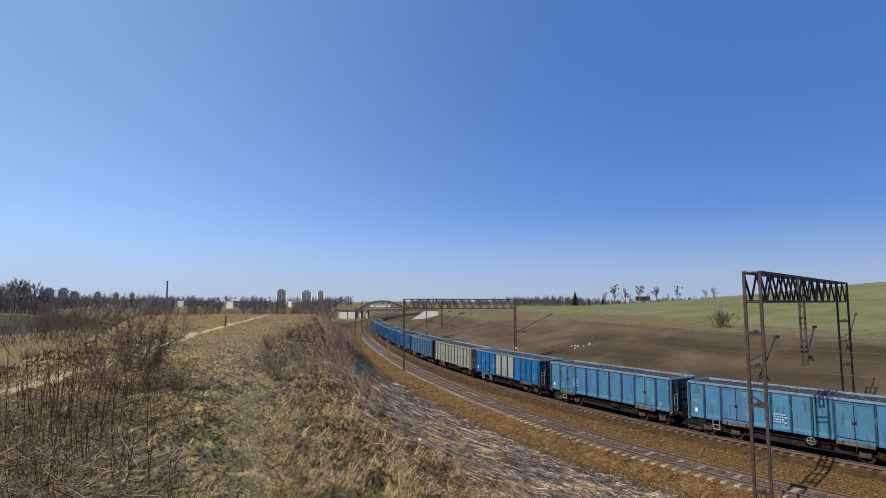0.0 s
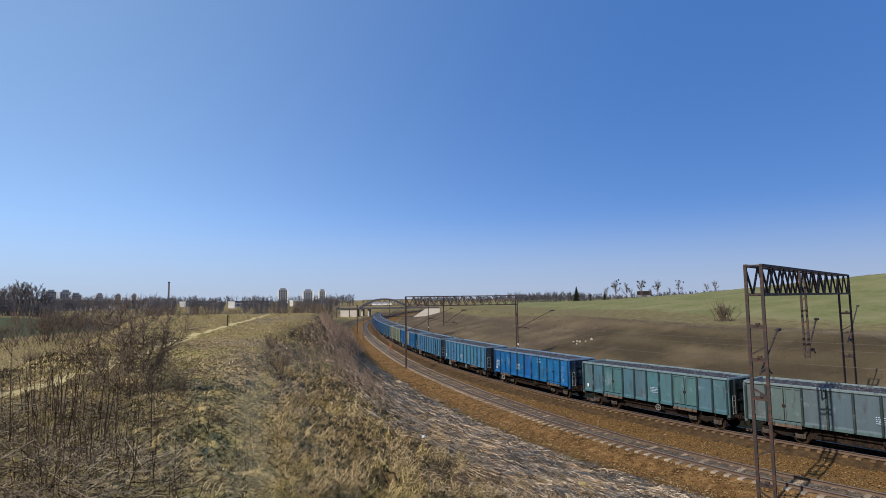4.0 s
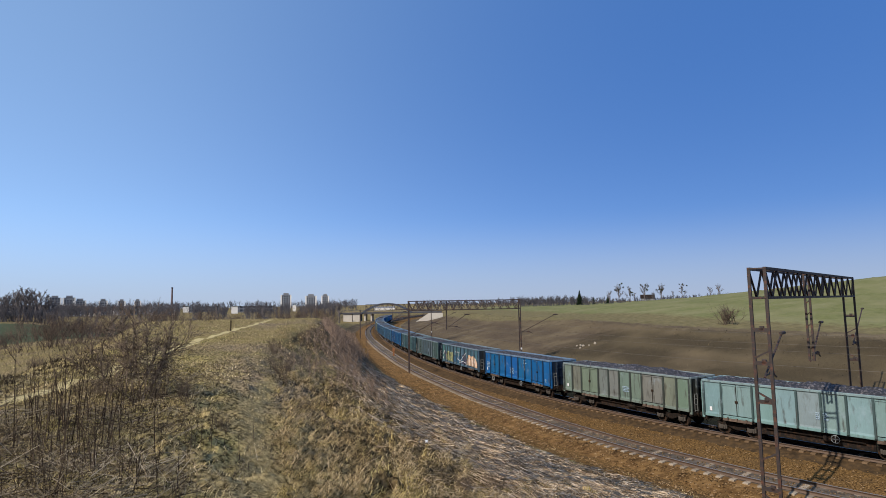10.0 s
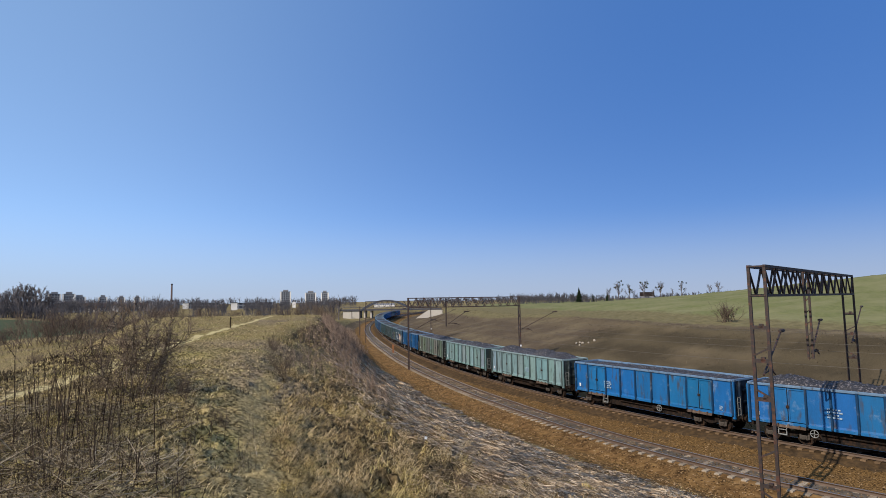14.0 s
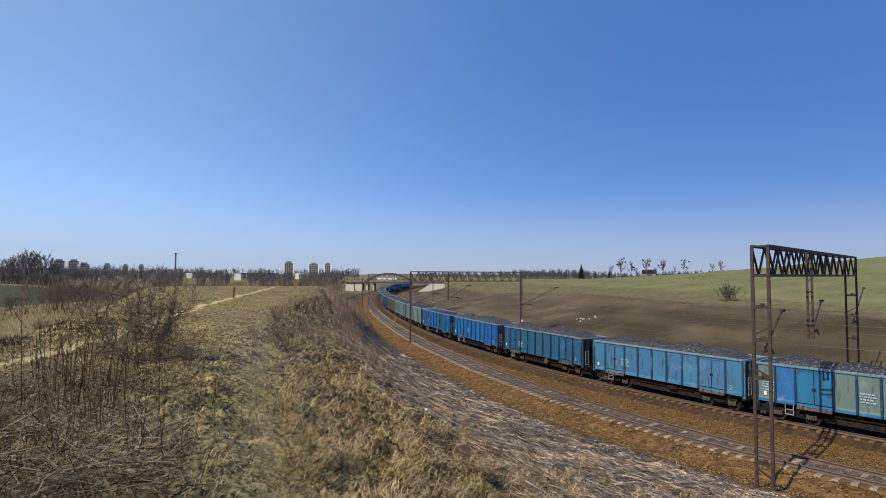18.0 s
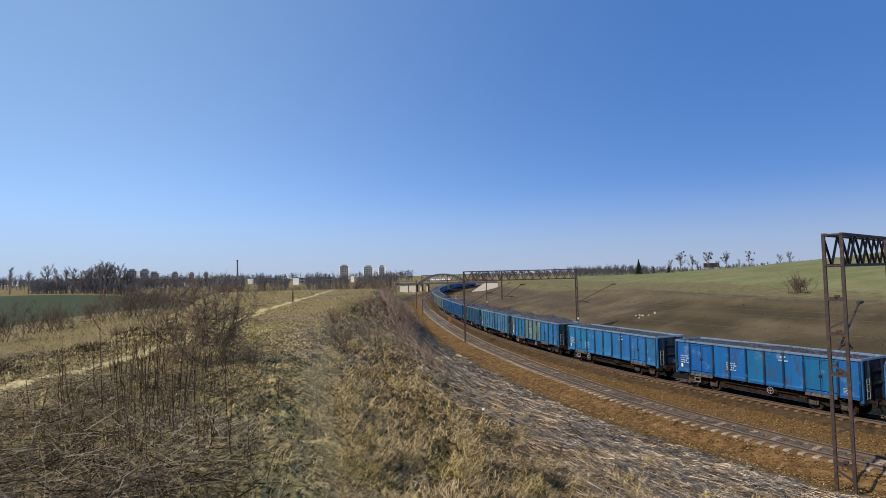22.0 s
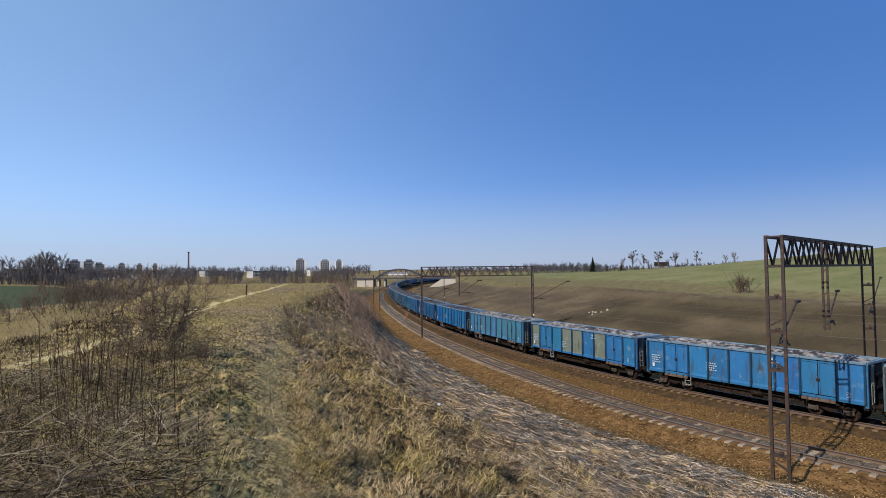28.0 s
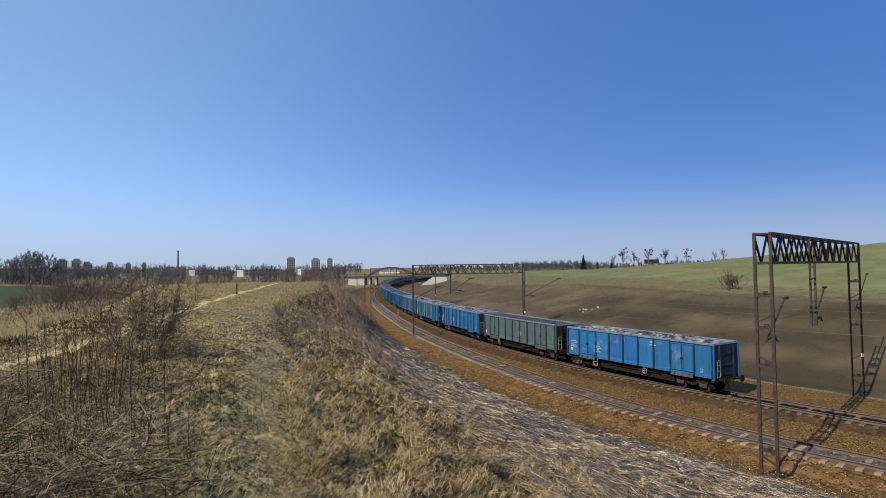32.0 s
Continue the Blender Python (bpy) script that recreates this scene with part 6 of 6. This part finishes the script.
# ---- the town and the road bridge ----
def tower_block(az, dist, wide, deep, top, columns, label, wall=GREY_WALL, turn=0.0, roof_box=True):
    y = dist / math.hypot(1, az)
    x = az * y
    z0 = ground_at(x, y) - 0.5
    house = tagged(new("apartment_block"), label, "apartment building", "apartment blocks")
    house.matrix_basis = pose(x, y, 0, 0, 0, math.degrees(math.atan2(-x, y)) + turn)
    g = Geo()
    g.box(-wide / 2, wide / 2, -deep / 2, deep / 2, z0, top)
    part("wall", g.mesh("wall", wall), house)
    g = Geo()
    g.box(-wide / 2 - 0.2, wide / 2 + 0.2, -deep / 2 - 0.2, deep / 2 + 0.2, top, top + 0.5)
    roof = part("roof", g.mesh("roof", DARK_STEEL), house)
    if roof_box:
        g = Geo()
        g.box(-wide * 0.28, wide * 0.28, -deep * 0.3, deep * 0.3, top + 0.5, top + 3.2)
        part("lift_house", g.mesh("lift_house", wall), roof)
    if wall == GREY_WALL and roof_box:
        for x in (-wide / 2, wide / 2):
            g = Geo()
            g.box(x - 0.9, x + 0.9, -deep / 2 - 0.6, -deep / 2, z0, top + 0.3)
            part("gable_strip", g.mesh("gable_strip", WHITE_WALL), house, "white corner strip")
    floors = max(2, int((top - z0) / 2.9))
    if not columns:
        return house
    g = Geo()
    g.box(-wide / columns * 0.36, wide / columns * 0.36, -0.12, 0.02, 0.5, 2.5)
    pane = g.mesh("window", GLASS_DARK)
    for c in range(columns):
        for k in range(floors):
            part("window", pane, house, "", None, pose(-wide / 2 + wide * (c + 0.5) / columns, -deep / 2, z0 + 0.5 + k * 2.9))
    return house


for az, dist, wide, top, cols in ((-0.292, 900, 14, 25.5, 4), (-0.2476, 900, 15, 23.5, 4), (-0.2224, 900, 10, 23.5, 3), (-0.7052, 900, 13, 24.5, 4), (-0.679, 900, 13, 24.5, 4), (-0.660, 900, 13, 20.5, 4), (-0.6179, 1000, 10, 21.5, 3), (-0.5851, 1000, 9, 20.5, 3), (-0.5564, 1000, 8, 20.5, 3)):
    tower_block(az, dist, wide, 14, top, cols, "tall grey panel-built apartment tower in the town")
for az, dist, wide, top in ((-0.4697, 600, 5.2, 11.5), (-0.3832, 500, 5.0, 11.0), (-0.277, 620, 3.5, 11.5), (-0.70, 520, 4.5, 8.5), (-0.69, 560, 4, 9)):
    tower_block(az, dist, wide, 12, top - 1.6, 0, "low apartment block with a bright white gable wall", WHITE_WALL, 0, False)
for az, dist, wide, top in ((-0.440, 640, 30, 9.6), (-0.350, 560, 34, 9.0), (-0.52, 650, 40, 8.6), (-0.60, 640, 40, 8.2)):
    tower_block(az, dist, wide, 11, top, 9, "long low grey apartment block behind trees", GREY_WALL, 8, False)
cottage = tagged(new("cottage"), "small grey rendered house behind the field-edge trees", "house")
y = 316 / math.hypot(1, 0.345)
cottage.matrix_basis = pose(0.345 * y, y, ground_at(0.345 * y, y) - 1.5, 0, 0, -19)
g = Geo()
g.box(-3.3, 3.3, -3.5, 3.5, -0.5, 3.4)
part("wall", g.mesh("wall", GREY_WALL), cottage)
g = Geo()
g.poly([(-3.6, -3.8, 3.4), (3.6, -3.8, 3.4), (3.6, 3.8, 3.4), (-3.6, 3.8, 3.4), (-3.6, 0, 5.4), (3.6, 0, 5.4)], [(0, 1, 5, 4), (2, 3, 4, 5), (0, 4, 3), (1, 2, 5), (0, 3, 2, 1)])
part("roof", g.mesh("roof", DARK_STEEL), cottage, "dark pitched roof")
for x in (-1.8, 0.0, 1.8):
    g = Geo()
    g.box(x - 0.5, x + 0.5, -3.56, -3.48, 1.0, 2.4)
    part("window", g.mesh("window", GLASS_DARK), cottage)


def small_house(az, dist, wide, wall, roof_paint, turn):
    """A low house with a pitched roof and a chimney among the trees."""
    y = dist / math.hypot(1, az)
    house = tagged(new("house"), "small pitched-roof house among bare trees at the town's edge", "house", "houses at the town's edge")
    house.matrix_basis = pose(az * y, y, ground_at(az * y, y) - 0.3, 0, 0, math.degrees(math.atan2(-az, 1)) + turn)
    g = Geo()
    g.poly([(-wide / 2, -4, 0), (wide / 2, -4, 0), (wide / 2, 4, 0), (-wide / 2, 4, 0), (-wide / 2, -4, 3.6), (wide / 2, -4, 3.6), (wide / 2, 4, 3.6), (-wide / 2, 4, 3.6), (-wide / 2, 0, 6.2), (wide / 2, 0, 6.2)],
           [(0, 1, 5, 4), (2, 3, 7, 6), (1, 2, 6, 9, 5), (3, 0, 4, 8, 7), (0, 3, 2, 1)])
    part("wall", g.mesh("wall", wall), house)
    g = Geo()
    for k in (-1, 1):
        g.poly([(-wide / 2 - 0.4, k * 4.5, 3.4), (wide / 2 + 0.4, k * 4.5, 3.4), (wide / 2 + 0.4, 0, 6.4), (-wide / 2 - 0.4, 0, 6.4), (-wide / 2 - 0.4, k * 4.5, 3.2), (wide / 2 + 0.4, k * 4.5, 3.2), (wide / 2 + 0.4, 0, 6.2), (-wide / 2 - 0.4, 0, 6.2)],
               [(0, 1, 2, 3), (7, 6, 5, 4), (0, 4, 5, 1), (0, 3, 7, 4), (1, 5, 6, 2)])
    roof = part("roof", g.mesh("roof", roof_paint), house)
    g = Geo()
    g.box(wide * 0.2, wide * 0.2 + 0.7, 0.4, 1.1, 5.2, 7.2)
    part("chimney", g.mesh("chimney", BRIDGE_CONCRETE), roof)
    for k in range(3):
        g = Geo()
        g.box(-0.6, 0.6, -4.06, -3.98, 1.0, 2.5)
        part("window", g.mesh("window", GLASS_DARK), house, "", None, pose(wide * (k - 1) / 3.4, 0, 0))


BRIDGE_CONCRETE = mat("bridge_concrete", (0.45, 0.42, 0.37), 0.9, vary=0.15, scale=0.3, fine=3)
CREAM_WALL = mat("cream_render", (0.42, 0.38, 0.32), 0.9, vary=0.1, scale=0.3, fine=4)
TILE_ROOF = mat("weathered_roof_tile", (0.10, 0.055, 0.042), 0.85, vary=0.2, scale=0.5)
rng = random.Random(21)
for i in range(24):
    az = -0.815 + 0.31 * i / 23 + rng.uniform(-0.006, 0.006)
    small_house(az, rng.uniform(420, 540), rng.uniform(8, 15), rng.choice((WHITE_WALL, CREAM_WALL, GREY_WALL, GREY_WALL)), rng.choice((DARK_STEEL, TILE_ROOF, GREY_WALL)), rng.uniform(-40, 40))
# a long white hall seen under the bridge's arch
y = 620 / math.hypot(1, 0.117)
hall = tagged(new("storage_hall"), "long low white hall beyond the road bridge", "hall")
hall.matrix_basis = pose(-0.117 * y, y, 0, 0, 0, 7)
g = Geo()
g.box(-11, 11, -8, 8, -1, 5.2)
part("wall", g.mesh("wall", WHITE_WALL), hall)
g = Geo()
g.poly([(-11.3, -8.3, 5.2), (11.3, -8.3, 5.2), (11.3, 8.3, 5.2), (-11.3, 8.3, 5.2), (-11.3, 0, 6.6), (11.3, 0, 6.6)], [(0, 1, 5, 4), (2, 3, 4, 5), (0, 4, 3), (1, 2, 5), (0, 3, 2, 1)])
part("roof", g.mesh("roof", GREY_WALL), hall)
y = 1200 / math.hypot(1, 0.4952)
chimney = tagged(new("factory_chimney"), "tall slender brick factory chimney beyond the town", "chimney")
chimney.matrix_basis = pose(-0.4952 * y, y, 2)
g = Geo()
g.bar((0, 0, 0), (0, 0, 45), 3.6, 2.6, 14)
part("shaft", g.mesh("shaft", mat("chimney_brick", (0.13, 0.09, 0.085), 0.9, scale=0.1)), chimney)
g = Geo()
g.bar((0, 0, 44.5), (0, 0, 46.5), 3.4, 3.4, 14)
part("rim", g.mesh("rim", DARK_STEEL), chimney)

bridge = tagged(new("road_bridge"), "road bridge with a dark steel arch over the railway", "bridge")
BRIDGE_STEEL = mat("bridge_steel", (0.045, 0.055, 0.075), 0.6, vary=0.15, scale=0.2)
g = Geo()
g.box(-60, -5, 304.5, 313.5, 4.0, 4.75)
part("deck", g.mesh("deck", mat("stained_deck_concrete", (0.07, 0.07, 0.078), 0.9, vary=0.2, scale=0.3, fine=3)), bridge, "grey stained concrete deck")
for y in (304.6, 313.2):
    g = Geo()
    last = None
    for i in range(25):
        t = -1 + i / 12
        p = Vector((-34.9 + 13.5 * t, y, 4.2 + 5.1 * (1 - t * t)))
        if last:
            g.bar(last, p, 0.75)
        last = p
    part("arch_rib", g.mesh("arch_rib", BRIDGE_STEEL), bridge, "dark blue-grey steel arch")
    for i in range(1, 12):
        t = -1 + i / 6
        g = Geo()
        g.bar((-34.9 + 13.5 * t, y, 4.6), (-34.9 + 13.5 * t, y, 4.2 + 5.1 * (1 - t * t)), 0.10)
        part("hanger", g.mesh("hanger", BRIDGE_STEEL), bridge)
    for k in range(18):
        g = Geo()
        g.box(-59 + k * 3.0, -58.9 + k * 3.0, y - 0.05, y + 0.05, 4.75, 5.8)
        part("railing_post", g.mesh("railing_post", BRIDGE_STEEL), bridge)
    g = Geo()
    g.box(-60, -5, y - 0.04, y + 0.04, 5.75, 5.85)
    part("handrail", g.mesh("handrail", BRIDGE_STEEL), bridge)
for x0, x1 in ((-58, -53.4), (-53, -49)):
    g = Geo()
    g.box(x0, x1, 305, 313, -0.8, 4.0)
    part("abutment", g.mesh("abutment", BRIDGE_CONCRETE), bridge, "whitewashed concrete abutment")
for x in (-46.5, -43.0):
    g = Geo()
    g.box(x - 0.4, x + 0.4, 305.5, 312.5, -0.8, 4.0)
    part("pier", g.mesh("pier", BRIDGE_CONCRETE), bridge)
g = Geo()
g.poly([(-19, 302, -0.6), (-4.5, 302, -0.6), (-4.5, 302, 3.9), (-12, 302, 3.9), (-19, 304.4, -0.6), (-4.5, 304.4, -0.6), (-4.5, 304.4, 3.9), (-12, 304.4, 3.9)], [(0, 1, 2, 3), (4, 7, 6, 5), (0, 3, 7, 4), (3, 2, 6, 7), (2, 1, 5, 6), (1, 0, 4, 5)])
part("wing_wall", g.mesh("wing_wall", BRIDGE_CONCRETE), bridge, "white sloping wing wall")
gantry("dark lattice gantry far along the tracks", (-19.3, 128.5), (-4.6, 130.5), 8.9, [(0.4, 2.4)], 12)
g = Geo()
g.box(-0.12, 0.12, -0.12, 0.12, -0.5, 7.6)
pole = tagged(new("line_pole", g.mesh("line_pole", RUSTY_MAST)), "dark steel line pole beside the far tracks", "pole")
pole.matrix_basis = pose(-25.2, 157, 0)
g = Geo()
g.box(-0.14, 0.14, -0.1, 0.1, -0.5, 1.35), g.box(-0.2, 0.2, -0.14, -0.1, 0.75, 1.3)
marker = tagged(new("track_marker_post", g.mesh("track_marker_post", mat("rust_red_paint", (0.22, 0.10, 0.05), 0.8))), "short rust-red marker post beside the track", "marker post")
marker.matrix_basis = pose(-10.3, 101, -0.1)
g = Geo()
g.bar((0, 0, -0.3), (0, 0, 0.75), 0.08, 0.07, 6)
post = tagged(new("wooden_post", g.mesh("wooden_post", TWIGS)), "short dark wooden post by the trodden path", "post")
post.matrix_basis = pose(-13.7, 35.2, ground_at(-13.7, 35.2))
LIMESTONE = mat("pale_limestone", (0.30, 0.265, 0.215), 0.9, vary=0.2)
rng = random.Random(8)
for i in range(7):
    x, y = 19.8 + rng.uniform(-1.5, 1.5), 86 + rng.uniform(-1.0, 1.0)
    bm = bmesh.new()
    bmesh.ops.create_icosphere(bm, subdivisions=2, radius=rng.uniform(0.14, 0.34))
    for v in bm.verts:
        v.co *= 0.8 + 0.45 * noise.noise(v.co * 3 + Vector((i, 0, 0)))
    me = bpy.data.meshes.new("pale_boulder")
    bm.to_mesh(me), bm.free()
    me.materials.append(LIMESTONE)
    stone = tagged(new("pale_boulder", me), "pale limestone boulder on the brown slope", "boulder", "boulders on the slope")
    stone.matrix_basis = pose(x, y, ground_at(x, y) + 0.1)
for offset in (near_offset, 0.0):
    for name, z, w in (("contact_wire", 5.55, 0.006), ("catenary_wire", 6.6, 0.0045)):
        v, f = sweep(offset, [(-w, -w), (w, -w), (w, w), (-w, w), (-w, -w)], -420, 160, 4, z)
        tagged(new(name, np_mesh(name, v, f, WIRE)), "thin overhead wire above the railway track", "wire", "overhead wires")




def build_stones():
    """Loose stones on the ballast shoulders, beside and between the tracks."""
    rng = np.random.RandomState(83)
    s = rng.uniform(-50, 46, 26000)
    near = near_offset(s)
    zone = rng.uniform(0, 1, len(s))
    off = np.where(zone < 0.55, near - rng.uniform(1.35, 4.6, len(s)), np.where(zone < 0.84, near + rng.uniform(1.35, 1.0, len(s)) + rng.uniform(0, 1, len(s)) * (-1.6 - near - 1.2), near + rng.uniform(-0.6, 0.6, len(s))))
    x, y, _ = on_line(s, off)
    rel = np.abs(off - near)
    z = np.where(rel < 0.65, -0.175, -0.225)
    z = np.where(rel < 2.1, z, np.where((off < near) & (rel < 3.3), -0.25 - 0.29 * (rel - 2.1), np.maximum(height(x, y), -0.6)))
    z = np.where((off > near) & (rel > 1.6), np.maximum(height(x, y), -0.6), z)
    size = rng.uniform(0.03, 0.075, len(s)) * np.where(rel < 0.65, 0.7, 1.0)
    oct6 = np.array([(1, 0, 0), (-1, 0, 0), (0, 1, 0), (0, -1, 0), (0, 0, 0.8), (0, 0, -0.6)])
    v = np.stack([x, y, z + size * 0.3], -1)[:, None] + oct6[None] * size[:, None, None] * rng.uniform(0.6, 1.25, (len(s), 6, 1))
    faces = np.array([(0, 2, 4), (2, 1, 4), (1, 3, 4), (3, 0, 4)])
    f = (np.arange(len(s)) * 6)[:, None, None] + faces[None]
    tagged(new("loose_ballast", np_mesh("loose_ballast", v.reshape(-1, 3), f.reshape(-1, 3), blend_material("loose_stone", [(0.035, 0.021, 0.010), (0.115, 0.066, 0.026), (0.20, 0.12, 0.05), (0.31, 0.21, 0.115)], patch=0.3, patch_scale=0.5))), "rust-brown loose stones beside the tracks", "ballast stones", kind="stuff")


build_stones()

# metres that the train has gone, second by second
TRAVEL = [0.0, 9.9, 19.9, 29.8, 39.8, 49.8, 59.8, 69.8, 79.9, 90.0, 100.2, 110.3, 120.6, 130.9, 141.2, 151.6, 162.0, 172.4, 182.9, 193.3, 203.7, 213.9, 224.1, 234.0, 243.9, 253.7, 263.6, 273.4, 283.3, 293.2, 303.1, 313.0, 322.9]


def motions():
    for wagon, coal, mid in WAGONS:
        rows = []
        for t in range(0, 33):
            run = mid - TRAVEL[t]
            s = run * 1.02 if run < 0 else run if run < 5 else 5 + (run - 5) * 0.95
            ax, ay, _ = on_line(s - 4.6)
            bx, by, _ = on_line(s + 4.6)
            rows.append((t, pose((ax + bx) / 2, (ay + by) / 2, 0, 0, 0, math.degrees(math.atan2(by - ay, bx - ax)))))
        walk(wagon, rows)
        walk(coal, rows)


motions()
